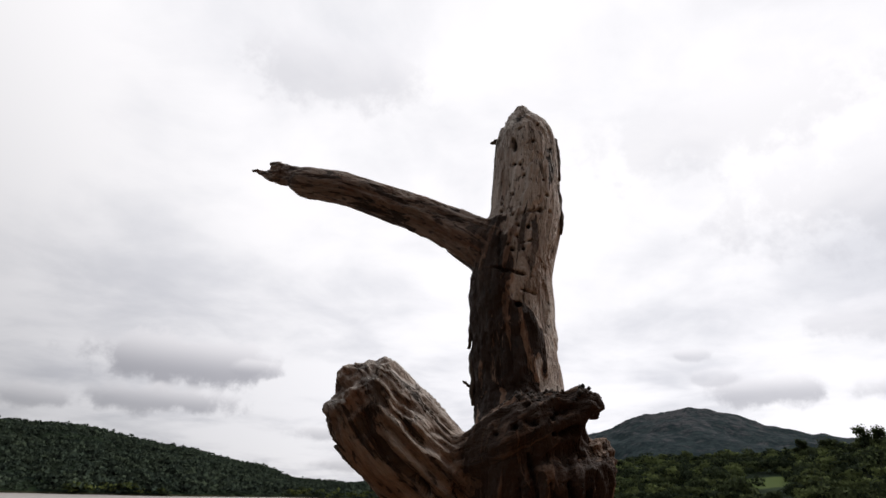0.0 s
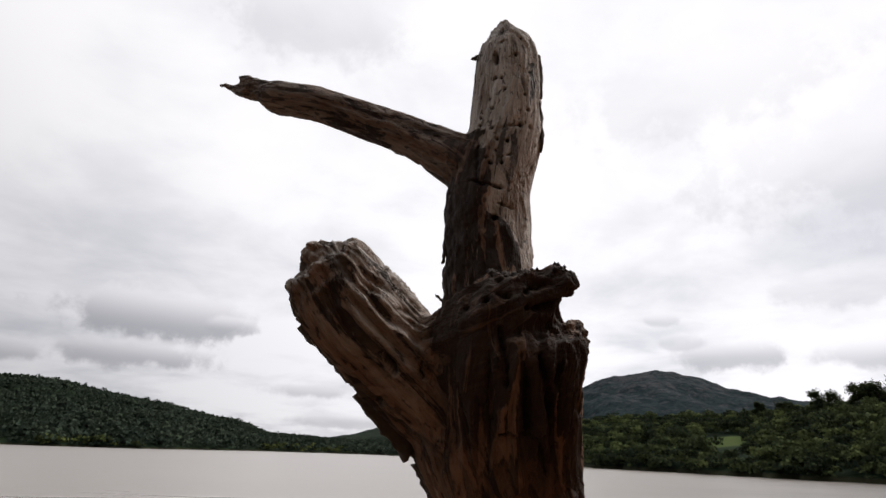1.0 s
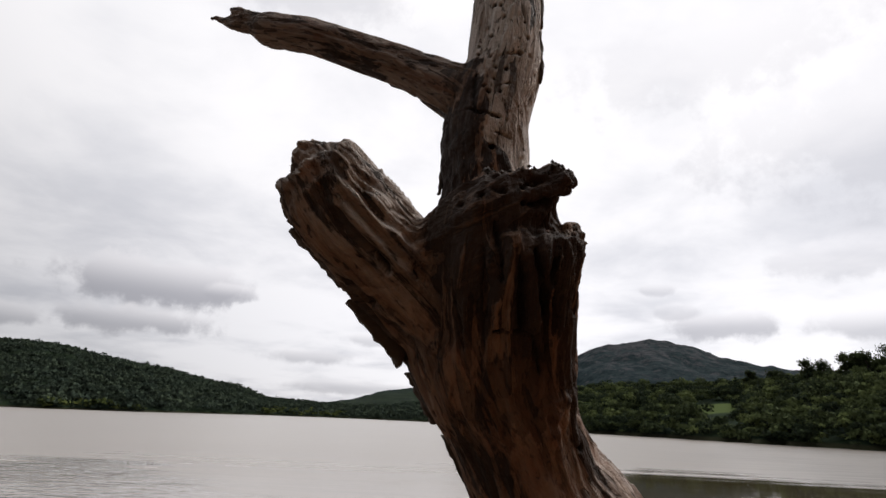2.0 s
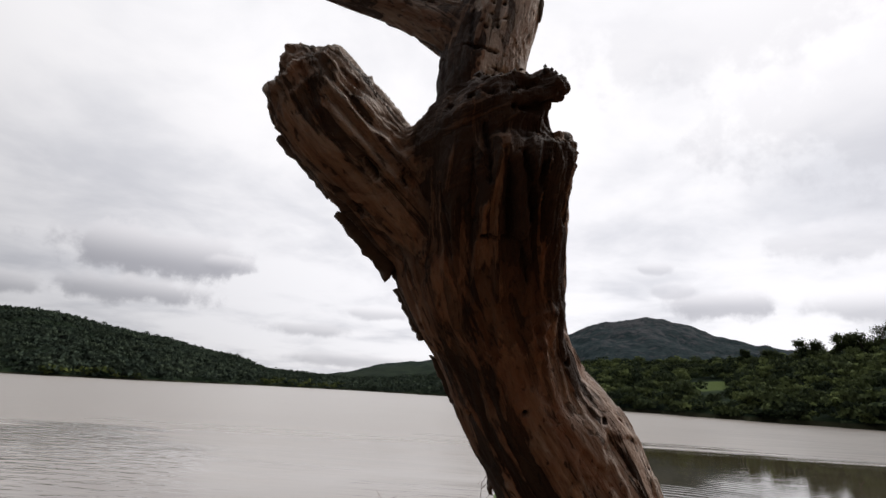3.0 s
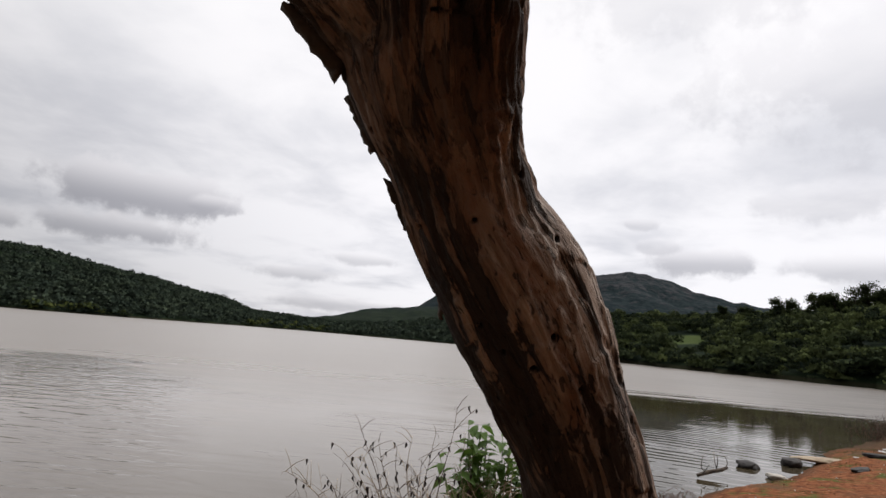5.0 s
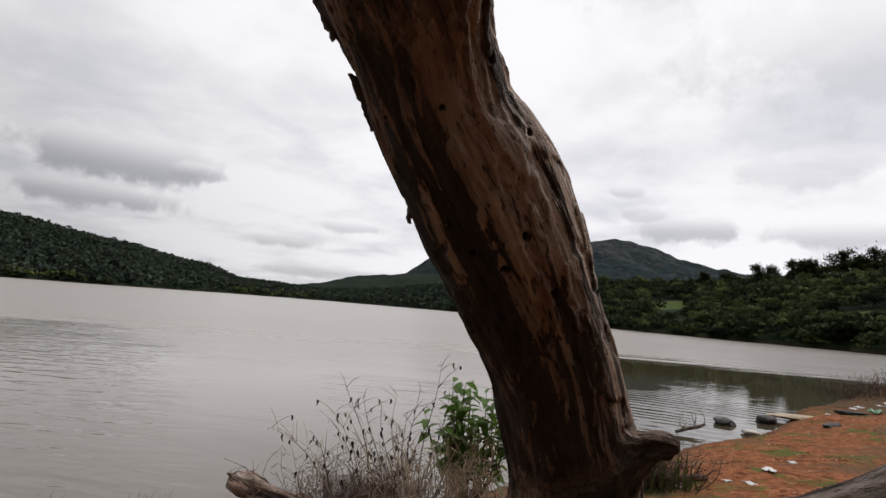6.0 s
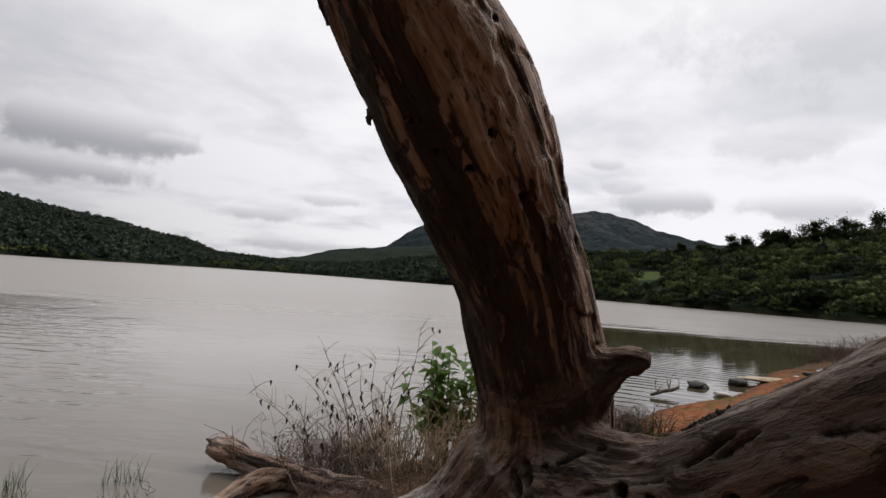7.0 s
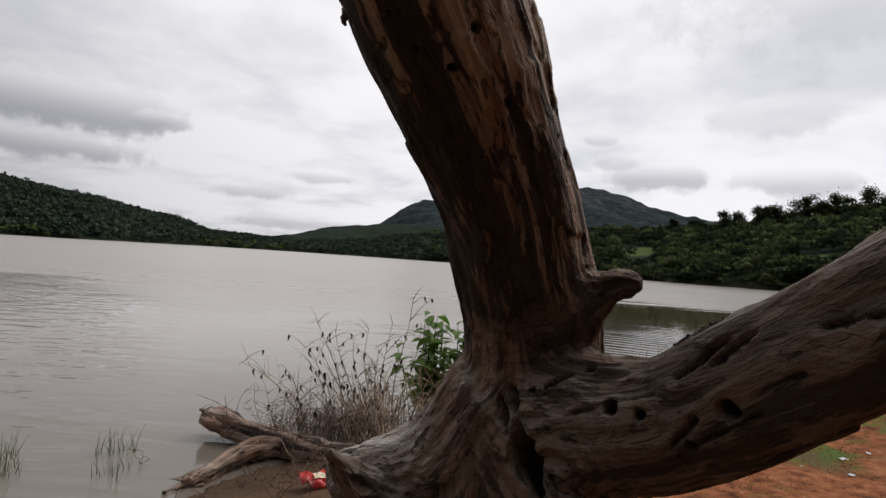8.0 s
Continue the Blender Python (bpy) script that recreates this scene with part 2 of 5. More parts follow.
def make_wood():
    """Weathered dead wood; the grain runs along each limb, the paleness 0..1 mixes sun-bleaching with painted light."""
    m, t, b, g = material("weathered_dead_wood")
    bleach_and_lit, fade, calm = attr(t, "bleach_and_lit", "Fac"), attr(t, "fade", "Fac"), attr(t, "calm", "Fac")
    c1, h1, s1 = wood_look(g, t, attr(t, "grain"), bleach_and_lit, calm)
    c2, h2, s2 = wood_look(g, t, attr(t, "grain_b"), bleach_and_lit, calm)
    col = g.mix(fade, c1, c2)
    h = g.math("ADD", g.math("MULTIPLY", h1, g.math("SUBTRACT", 1.0, fade)), g.math("MULTIPLY", h2, fade))
    # painted near black: dark galleries, plus the shade inside holes and splits
    col = g.mix(attr(t, "pit", "Fac"), col, (0.006, 0.004, 0.003))
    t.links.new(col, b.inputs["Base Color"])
    t.links.new(g.range(s1, 0.3, 0.7, 0.9, 0.68), b.inputs["Roughness"])
    b.inputs["Specular IOR Level"].default_value = 0.3
    bump(t, b, h, 1.0, 0.010)
    return m


def make_bark(name, dark, light):
    m, t, b, g = material(name)
    p = t.nodes.new("ShaderNodeTexCoord").outputs["Object"]
    n1, n2 = g.noise(p, 40.0, 6.0, 0.65, 0.5), g.noise(p, 150.0, 4.0, 0.6)
    t.links.new(g.mix(n1, dark, light), b.inputs["Base Color"])
    b.inputs["Roughness"].default_value = 0.9
    bump(t, b, g.math("ADD", n1, g.math("MULTIPLY", n2, 0.4)), 0.8, 0.006)
    return m


def make_ground():
    """Red laterite soil with grass near by, forest floor and bare rock far off."""
    m, t, b, g = material("red_soil_and_hills")
    p = t.nodes.new("ShaderNodeTexCoord").outputs["Object"]
    sep = t.nodes.new("ShaderNodeSeparateXYZ")
    t.links.new(p, sep.inputs[0])
    n1, n2, n3 = g.noise(p, 1.3, 6.0, 0.6, 0.4), g.noise(p, 9.0, 6.0, 0.65), g.noise(p, 60.0, 4.0, 0.6)
    soil = g.ramp(n2, [(0.32, (0.070, 0.030, 0.018)), (0.50, (0.27, 0.100, 0.045)), (0.68, (0.40, 0.175, 0.090))])
    soil = g.mix(g.range(n3, 0.60, 0.72, 0.0, 0.7), soil, (0.40, 0.24, 0.16))
    soil = g.mix(g.range(n3, 0.42, 0.30, 0.0, 0.7), soil, (0.10, 0.045, 0.028))
    litter = g.mix(n3, (0.06, 0.04, 0.025), (0.22, 0.15, 0.09))
    green = g.mix(n2, (0.045, 0.075, 0.018), (0.12, 0.17, 0.045))
    soil = g.mix(g.math("MULTIPLY", g.range(n1, 0.52, 0.64), g.range(n2, 0.38, 0.52)), soil, green)
    soil = g.mix(g.range(g.noise(p, 0.7, 6.0, 0.65), 0.52, 0.62, 0.0, 0.8), soil, litter)
    slope = g.math("SUBTRACT", sep.outputs[0], sep.outputs[1])
    # dark floor on the added unseen hill, to hold back light from behind
    soil = g.mix(g.range(slope, 7.5, 12.0), soil, g.mix(n2, (0.018, 0.022, 0.008), (0.060, 0.055, 0.025)))
    soil = g.mix(g.range(g.math("ADD", sep.outputs[0], g.math("ADD", g.math("MULTIPLY", g.math("SUBTRACT", n1, 0.5), 3.2), g.math("MULTIPLY", g.math("SUBTRACT", n2, 0.5), 0.8))), 1.5, 0.2, 0.0, 0.85), soil, g.mix(n3, (0.045, 0.034, 0.024), (0.15, 0.11, 0.075)))
    soil = g.mix(g.range(g.math("ADD", sep.outputs[0], g.math("MULTIPLY", g.math("SUBTRACT", n1, 0.5), 4.0)), 8.5, 10.5, 0.0, 0.85), soil, g.mix(n2, (0.040, 0.028, 0.018), (0.15, 0.10, 0.062)))
    wet = g.range(sep.outputs[2], 0.13, 0.02)
    soil = g.mix(g.math("MULTIPLY", wet, 0.65), soil, (0.085, 0.055, 0.036))
    # far land
    away = t.nodes.new("ShaderNodeVectorMath")
    away.operation = "LENGTH"
    t.links.new(p, away.inputs[0])
    f1, f2 = g.noise(p, 0.05, 6.0, 0.65), g.noise(p, 0.012, 5.0, 0.6)
    f3 = g.noise(p, 0.25, 5.0, 0.7)
    wood = g.mix(g.range(g.math("ADD", g.math("MULTIPLY", f1, 0.6), g.math("MULTIPLY", f3, 0.4)), 0.38, 0.62), (0.003, 0.008, 0.006), (0.022, 0.035, 0.017))
    # mountain rock and scrub tinted bluish, with distance haze put into the colour
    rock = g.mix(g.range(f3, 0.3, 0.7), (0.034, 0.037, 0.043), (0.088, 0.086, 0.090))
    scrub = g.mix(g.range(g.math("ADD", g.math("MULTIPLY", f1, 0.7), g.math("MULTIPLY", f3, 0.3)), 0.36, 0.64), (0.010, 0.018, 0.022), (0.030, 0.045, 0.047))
    crag = g.math("ADD", g.math("MULTIPLY", g.noise(g.vec("MULTIPLY", p, (1, 1, 0.35)), 0.035, 6.0, 0.7, 0.6), 0.65), g.math("MULTIPLY", f2, 0.35))
    bare = g.range(g.math("ADD", crag, g.math("MULTIPLY", sep.outputs[2], 0.00062)), 0.62, 0.76)
    mount = g.mix(bare, scrub, rock)
    clear = g.range(f2, 0.58, 0.66)
    wood = g.mix(g.math("MULTIPLY", clear, g.range(away.outputs["Value"], 420.0, 300.0, 0.0, 0.6)), wood, (0.085, 0.13, 0.028))
    for cx, cy, cr in ((60.7, 171.0, 15.0), (75.5, 110.7, 8.0), (117.0, 149.0, 12.0), (107.0, 174.0, 10.0)):
        gap = t.nodes.new("ShaderNodeVectorMath")
        gap.operation = "DISTANCE"
        t.links.new(g.vec("MULTIPLY", p, (1, 1, 0)), gap.inputs[0])
        gap.inputs[1].default_value = (cx, cy, 0)
        meadow = g.range(g.math("ADD", gap.outputs["Value"], g.math("MULTIPLY", f3, 5.0)), cr + 5.0, cr)
        wood = g.mix(meadow, wood, g.mix(f3, (0.045, 0.068, 0.020), (0.090, 0.120, 0.036)))
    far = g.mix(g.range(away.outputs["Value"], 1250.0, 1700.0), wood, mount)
    shore = g.range(sep.outputs[2], 1.0, 0.5)
    far = g.mix(g.math("MULTIPLY", shore, 0.5), far, (0.05, 0.042, 0.024))
    col = g.mix(g.range(away.outputs["Value"], 60.0, 100.0), soil, far)
    t.links.new(col, b.inputs["Base Color"])
    b.inputs["Roughness"].default_value = 0.92
    b.inputs["Specular IOR Level"].default_value = 0.03
    bump(t, b, g.math("ADD", n2, g.math("MULTIPLY", n3, 0.5)), 0.7, 0.03)
    return m


def make_water():
    m, t, b, g = material("muddy_lake_water")
    p = t.nodes.new("ShaderNodeTexCoord").outputs["Object"]
    silt = g.noise(p, 0.05, 4.0, 0.6)
    b.inputs["IOR"].default_value = 1.33
    away = t.nodes.new("ShaderNodeVectorMath")
    away.operation = "LENGTH"
    t.links.new(p, away.inputs[0])
    gust = g.noise(p, 0.06, 4.0, 0.55, 0.8)
    sep = t.nodes.new("ShaderNodeSeparateXYZ")
    t.links.new(p, sep.inputs[0])
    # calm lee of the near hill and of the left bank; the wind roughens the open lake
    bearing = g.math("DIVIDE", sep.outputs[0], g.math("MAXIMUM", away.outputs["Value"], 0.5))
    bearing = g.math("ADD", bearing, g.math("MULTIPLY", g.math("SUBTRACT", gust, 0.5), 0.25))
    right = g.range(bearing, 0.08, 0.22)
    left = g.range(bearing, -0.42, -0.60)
    edge = g.math("ADD", g.math("ADD", 11.0, g.math("MULTIPLY", right, 20.0)), g.math("MULTIPLY", left, 18.0))
    gap = g.math("ADD", g.math("SUBTRACT", away.outputs["Value"], edge), g.math("MULTIPLY", g.math("SUBTRACT", gust, 0.5), 16.0))
    laps = t.nodes.new("ShaderNodeMapping")
    laps.inputs["Rotation"].default_value = (0, 0, radians(12))
    laps.inputs["Scale"].default_value = (0.05, 0.55, 1)
    t.links.new(p, laps.inputs[0])
    gap = g.math("ADD", gap, g.math("MULTIPLY", g.math("SUBTRACT", g.noise(laps.outputs[0], 1.0, 4.0, 0.6), 0.5), 22.0))
    spread = g.range(g.math("MAXIMUM", right, left), 0.0, 1.0, 22.0, 3.5)
    far = g.range(g.math("DIVIDE", gap, spread), -1.0, 1.0)
    t.links.new(g.math("ADD", 0.035, g.math("MULTIPLY", far, 0.25)), b.inputs["Roughness"])
    mud_and_reflection = g.mix(silt, (0.32, 0.285, 0.25), (0.38, 0.34, 0.30))
    # open lake painted paler than near water, standing in for reflected sky
    mud_and_reflection = g.mix(g.range(g.math("ADD", away.outputs["Value"], g.math("MULTIPLY", g.math("SUBTRACT", gust, 0.5), 5.0)), 16.0, 4.0), mud_and_reflection, (0.175, 0.152, 0.125))
    # dark olive reflection of the hill painted into the calm right-hand water
    mud_and_reflection = g.mix(g.math("MULTIPLY", right, g.math("SUBTRACT", 1.0, far)), mud_and_reflection, g.mix(silt, (0.048, 0.038, 0.017), (0.070, 0.055, 0.027)))
    mud_and_reflection = g.mix(g.math("MULTIPLY", g.range(bearing, 0.20, 0.55), g.range(g.noise(laps.outputs[0], 2.2, 4.0, 0.6), 0.40, 0.62, 0.25, 0.8)), mud_and_reflection, (0.10, 0.085, 0.068))
    t.links.new(mud_and_reflection, b.inputs["Base Color"])
    # wind ripples in long crests across the view
    turned = t.nodes.new("ShaderNodeMapping")
    turned.inputs["Rotation"].default_value = (0, 0, radians(-28))
    turned.inputs["Scale"].default_value = (0.32, 3.0, 1)
    t.links.new(p, turned.inputs[0])
    small = g.noise(turned.outputs[0], 2.4, 2.0, 0.5, 0.25)
    swell = g.noise(turned.outputs[0], 0.7, 2.0, 0.5, 0.3)
    calm = g.range(g.noise(p, 0.16, 3.0, 0.5, 0.6), 0.38, 0.60, 0.25, 1.0)
    h = g.math("MULTIPLY", g.math("ADD", g.math("MULTIPLY", small, 0.6), swell), calm)
    h = g.math("MULTIPLY", h, g.math("SUBTRACT", 1.0, g.math("MULTIPLY", right, 0.85)))
    # a train of wavelets that runs in to the red shore
    train = t.nodes.new("ShaderNodeTexWave")
    train.bands_direction = "Y"
    train.inputs["Scale"].default_value = 0.72
    train.inputs["Distortion"].default_value = 5.5
    train.inputs["Detail"].default_value = 2.0
    train.inputs["Detail Scale"].default_value = 0.5
    run = t.nodes.new("ShaderNodeMapping")
    run.inputs["Rotation"].default_value = (0, 0, radians(22))
    t.links.new(p, run.inputs[0])
    t.links.new(run.outputs[0], train.inputs["Vector"])
    near = g.range(g.math("ADD", away.outputs["Value"], g.math("MULTIPLY", gust, 8.0)), 26.0, 16.0)
    h = g.math("ADD", h, g.math("MULTIPLY", g.math("MULTIPLY", train.outputs["Fac"], g.math("MULTIPLY", g.math("MULTIPLY", right, near), g.range(g.noise(p, 0.35, 3.0, 0.5, 0.5), 0.36, 0.62, 0.15, 1.0))), 0.24))
    # choppier wavelets off the left bank
    chop = t.nodes.new("ShaderNodeMapping")
    chop.inputs["Rotation"].default_value = (0, 0, radians(-38))
    chop.inputs["Scale"].default_value = (0.9, 2.6, 1)
    t.links.new(p, chop.inputs[0])
    h = g.math("ADD", h, g.math("MULTIPLY", g.math("MULTIPLY", g.noise(chop.outputs[0], 1.1, 2.0, 0.5, 0.6), left), 1.5))
    bump(t, b, h, WATER_BUMP, 0.10)
    return m


WATER_BUMP = 0.2


def make_leafy(name, dark, light, scale, gloss=0.5, trans=0.25, crowned=False):
    """Leaves; colour varies from leaf to leaf and from crown to crown."""
    m, t, b, g = material(name)
    geo = t.nodes.new("ShaderNodeNewGeometry")
    each = geo.outputs["Random Per Island"]
    tint = attr(t, "tint", "Fac")
    p = geo.outputs["Position"]
    crown = g.noise(p, scale, 3.0, 0.6)
    f = g.math("ADD", g.math("MULTIPLY", each, 0.12 if crowned else 0.30), g.math("MULTIPLY", g.math("SUBTRACT", crown, 0.35), 0.7))
    f = g.math("ADD", f, tint, clamp=True)
    t.links.new(g.mix(f, dark, light), b.inputs["Base Color"])
    b.inputs["Roughness"].default_value = gloss
    if crowned:
        t.links.new(attr(t, "crown_way"), b.inputs["Normal"])
    b.inputs["Specular IOR Level"].default_value = 0.03 if crowned else 0.25
    if trans:
        b.inputs["Subsurface Weight"].default_value = 0.0
        tr = t.nodes.new("ShaderNodeBsdfTranslucent")
        t.links.new(g.mix(f, dark, light), tr.inputs[0])
        mx = t.nodes.new("ShaderNodeMixShader")
        mx.inputs[0].default_value = trans
        t.links.new(b.outputs[0], mx.inputs[1])
        t.links.new(tr.outputs[0], mx.inputs[2])
        t.links.new(mx.outputs[0], t.nodes["Material Output"].inputs[0])
    return m


def make_plain(name, dark, light, scale, rough, bumpy=0.0, dist=0.01):
    m, t, b, g = material(name)
    p = t.nodes.new("ShaderNodeTexCoord").outputs["Object"]
    n = g.noise(p, scale, 5.0, 0.6, 0.3)
    t.links.new(g.mix(g.range(n, 0.3, 0.7), dark, light), b.inputs["Base Color"])
    b.inputs["Roughness"].default_value = rough
    if bumpy:
        bump(t, b, n, bumpy, dist)
    return m


WOOD = make_wood()
BARK = make_bark("dark_peeling_bark", (0.020, 0.014, 0.011), (0.12, 0.085, 0.062))
GROUND = make_ground()
WATER = make_water()
FOREST = make_leafy("dense_forest_leaves", (0.028, 0.040, 0.022), (0.180, 0.220, 0.078), 0.11, 0.9, 0.0, True)
# paler, bluer leaves for the far woods: haze put into the colour
FOREST_HAZED = make_leafy("hazed_forest_leaves", (0.036, 0.051, 0.038), (0.085, 0.110, 0.066), 0.03, 0.9, 0.0, True)
FOREST_SHORE = make_leafy("light_shore_leaves", (0.055, 0.072, 0.024), (0.17, 0.19, 0.055), 0.10, 0.9, 0.0, True)
LEAF = make_leafy("fresh_green_leaf", (0.055, 0.12, 0.018), (0.27, 0.42, 0.085), 5.0, 0.42, 0.40)
GRASS = make_leafy("shore_grass", (0.05, 0.08, 0.02), (0.16, 0.20, 0.07), 3.0, 0.6, 0.3)
DRY = make_plain("dry_brown_stem", (0.060, 0.034, 0.025), (0.20, 0.125, 0.090), 14.0, 0.85)
STRAW = make_plain("pale_dry_stem", (0.28, 0.20, 0.13), (0.58, 0.46, 0.32), 14.0, 0.8)
DEADLEAF = make_plain("withered_dark_leaf", (0.022, 0.015, 0.013), (0.075, 0.050, 0.042), 25.0, 0.85)
TRUNKBARK = make_plain("tree_bark", (0.035, 0.026, 0.02), (0.11, 0.085, 0.065), 3.0, 0.9)
DRIFT = make_plain("grey_driftwood", (0.035, 0.026, 0.020), (0.17, 0.13, 0.098), 9.0, 0.85, 0.8, 0.03)
STONE_DARK = make_plain("dark_wet_rock", (0.012, 0.010, 0.009), (0.045, 0.038, 0.034), 6.0, 0.75, 0.7, 0.03)
STONE_PALE = make_plain("pale_stone", (0.42, 0.38, 0.32), (0.68, 0.63, 0.56), 8.0, 0.8, 0.4, 0.02)
SLAB = make_plain("buff_sandstone", (0.34, 0.25, 0.16), (0.52, 0.42, 0.30), 5.0, 0.85, 0.5, 0.02)
PLASTIC = make_plain("crumpled_white_plastic", (0.45, 0.43, 0.42), (0.75, 0.74, 0.73), 18.0, 0.4, 0.4, 0.01)
RED = make_plain("glossy_red_wrapper", (0.45, 0.02, 0.025), (0.60, 0.05, 0.04), 12.0, 0.3)
CREAM = make_plain("cream_print", (0.60, 0.46, 0.30), (0.78, 0.66, 0.48), 20.0, 0.35)
DEBRIS = make_plain("rotten_wood_crumbs", (0.012, 0.008, 0.006), (0.070, 0.048, 0.034), 60.0, 0.95, 0.8, 0.008)
GREENBAG = make_plain("green_plastic", (0.05, 0.20, 0.08), (0.10, 0.32, 0.13), 10.0, 0.4)


# ---- mesh helpers ----
def fast_mesh(name, verts, faces, mat, smooth=False):
    """A mesh from arrays; faces is n x 3 or n x 4."""
    me = bpy.data.meshes.new(name)
    verts, faces = np.asarray(verts, np.float32), np.asarray(faces, np.int32)
    k = faces.shape[1]
    me.vertices.add(len(verts))
    me.vertices.foreach_set("co", verts.ravel())
    me.loops.add(faces.size)
    me.loops.foreach_set("vertex_index", faces.ravel())
    me.polygons.add(len(faces))
    me.polygons.foreach_set("loop_start", np.arange(0, faces.size, k, dtype=np.int32))
    if smooth:
        me.polygons.foreach_set("use_smooth", np.ones(len(faces), bool))
    me.update(calc_edges=True)
    me.materials.append(mat)
    return me


def thing(name, label, category, at=(0, 0, 0), group="", kind=""):
    ob = new(name)
    ob.empty_display_size = 0.1
    ob.location = at
    return tagged(ob, label, category, group, kind)


def part(name, me, parent, label="", at=None):
    """A mesh under a thing; the mesh is in world metres unless at is given."""
    ob = new(name, me)
    ob.parent = parent
    if at is None:
        base = Vector((0, 0, 0))
        p = parent
        while p is not None:
            base += p.location
            p = p.parent
        ob.location = -base
    else:
        ob.matrix_basis = at
    if label:
        ob["label"] = label
    return ob


def spline(rows, step):
    """Catmull-Rom through rows of numbers, about step metres apart."""
    r = np.array(rows, float)
    r = np.vstack([2 * r[0] - r[1], r, 2 * r[-1] - r[-2]])
    out = []
    for k in range(1, len(r) - 2):
        n = max(2, int(np.ceil(np.linalg.norm(r[k + 1, :3] - r[k, :3]) / step)))
        for u in np.arange(n) / n:
            a, b, c, d = r[k - 1 : k + 3]
            out.append(0.5 * (2 * b + (c - a) * u + (2 * a - 5 * b + 4 * c - d) * u**2 + (3 * b - a - 3 * c + d) * u**3))
    out.append(r[-2])
    out = np.array(out)
    out[:, 3] = np.maximum(out[:, 3], 0.0015)
    return out


def frames_along(c):
    """Tangents and two side vectors carried along a line of points."""
    t = np.gradient(c, axis=0)
    t /= np.linalg.norm(t, axis=1)[:, None]
    n = np.cross(t[0], (0.0, 1.0, 0.02) if abs(t[0][1]) < 0.9 else (1.0, 0.0, 0.0))
    n1, n2 = [], []
    for d in t:
        n = n - d * (n @ d)
        n /= np.linalg.norm(n)
        n1.append(n)
        n2.append(np.cross(d, n))
    return t, np.array(n1), np.array(n2)


def tube_arrays(rows, step=0.02, sides=16, rough=0.0, seed=0.0):
    """Vertices and quads (with end fans as thin quads) of a closed tapered limb."""
    c = spline(rows, step)
    t, n1, n2 = frames_along(c[:, :3])
    ang = np.arange(sides) / sides * 2 * np.pi
    rad = c[:, 3][:, None] * np.ones(sides)
    if rough:
        q = np.stack([np.cos(ang)[None] * 1.5 + 0 * rad, np.sin(ang)[None] * 1.5 + 0 * rad, np.arange(len(c))[:, None] * step * 9 + 0 * rad], -1)
        rad = rad * (1 + rough * vnoise(q.reshape(-1, 3) + seed).reshape(rad.shape))
    v = c[:, None, :3] + rad[..., None] * (np.cos(ang)[None, :, None] * n1[:, None] + np.sin(ang)[None, :, None] * n2[:, None])
    v = v.reshape(-1, 3)
    f = []
    for i in range(len(c) - 1):
        a = i * sides + np.arange(sides)
        b = i * sides + (np.arange(sides) + 1) % sides
        f.append(np.stack([a, b, b + sides, a + sides], 1))
    f = np.vstack(f)
    m = len(c) - 1
    v = np.vstack([v, c[0, :3] - 0.2 * t[0] * c[0, 3], c[-1, :3] + 0.2 * t[-1] * c[-1, 3]])
    k = np.arange(0, sides, 2)
    low = np.stack([0 * k + len(v) - 2, (k + 2) % sides, (k + 1) % sides, k], 1)
    top = np.stack([0 * k + len(v) - 1, m * sides + k, m * sides + (k + 1) % sides, m * sides + (k + 2) % sides], 1)
    return v, np.vstack([f, low, top])


def tube(name, rows, mat, step=0.03, sides=8, rough=0.0, seed=0.0):
    v, f = tube_arrays(rows, step, sides, rough, seed)
    return fast_mesh(name, v, f, mat, True)


def merged(name, pieces, mat, smooth=True):
    vs, fs, n = [], [], 0
    for v, f in pieces:
        vs.append(v)
        fs.append(f + n)
        n += len(v)
    return fast_mesh(name, np.vstack(vs), np.vstack(fs), mat, smooth)


# ---- the land, the lake ----
def make_land():
    ang = np.concatenate([np.arange(-52, 50, 0.22), np.arange(50, 308, 2.0)])
    rad = np.sort(np.concatenate([[0.001, 0.12], 0.35 * 1.034 ** np.arange(282), np.linspace(1260, 2640, 60)]))
    a, r = np.meshgrid(np.radians(ang), rad)
    x, y = EYE_XY[0] + r * np.sin(a), EYE_XY[1] + r * np.cos(a)
    z = height(x.ravel(), y.ravel())
    v = np.stack([x.ravel(), y.ravel(), z], -1)
    n, k = len(ang), len(rad)
    i, j = np.meshgrid(np.arange(k - 1), np.arange(n), indexing="ij")
    i, j = i.ravel(), j.ravel()
    j2 = (j + 1) % n
    f = np.stack([i * n + j, (i + 1) * n + j, (i + 1) * n + j2, i * n + j2], 1)[:, ::-1]
    ground = new("ground", fast_mesh("ground", v, f, GROUND, True))
    tagged(ground, "red laterite lake bank with wooded hills and a rocky mountain", "ground", kind="structure")
    ang = np.arange(0, 360, 3.0)
    rad = np.concatenate([[0.0], 2 * 1.35 ** np.arange(24)])
    a, r = np.meshgrid(np.radians(ang), rad)
    v = np.stack([r.ravel() * np.sin(a).ravel(), r.ravel() * np.cos(a).ravel(), 0 * r.ravel()], -1)
    n, k = len(ang), len(rad)
    i, j = [q.ravel() for q in np.meshgrid(np.arange(k - 1), np.arange(n), indexing="ij")]
    f = np.stack([i * n + j, (i + 1) * n + j, (i + 1) * n + (j + 1) % n, i * n + (j + 1) % n], 1)[:, ::-1]
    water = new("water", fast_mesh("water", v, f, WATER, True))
    tagged(water, "muddy grey-brown lake with small wind ripples", "lake", kind="structure")


make_land()


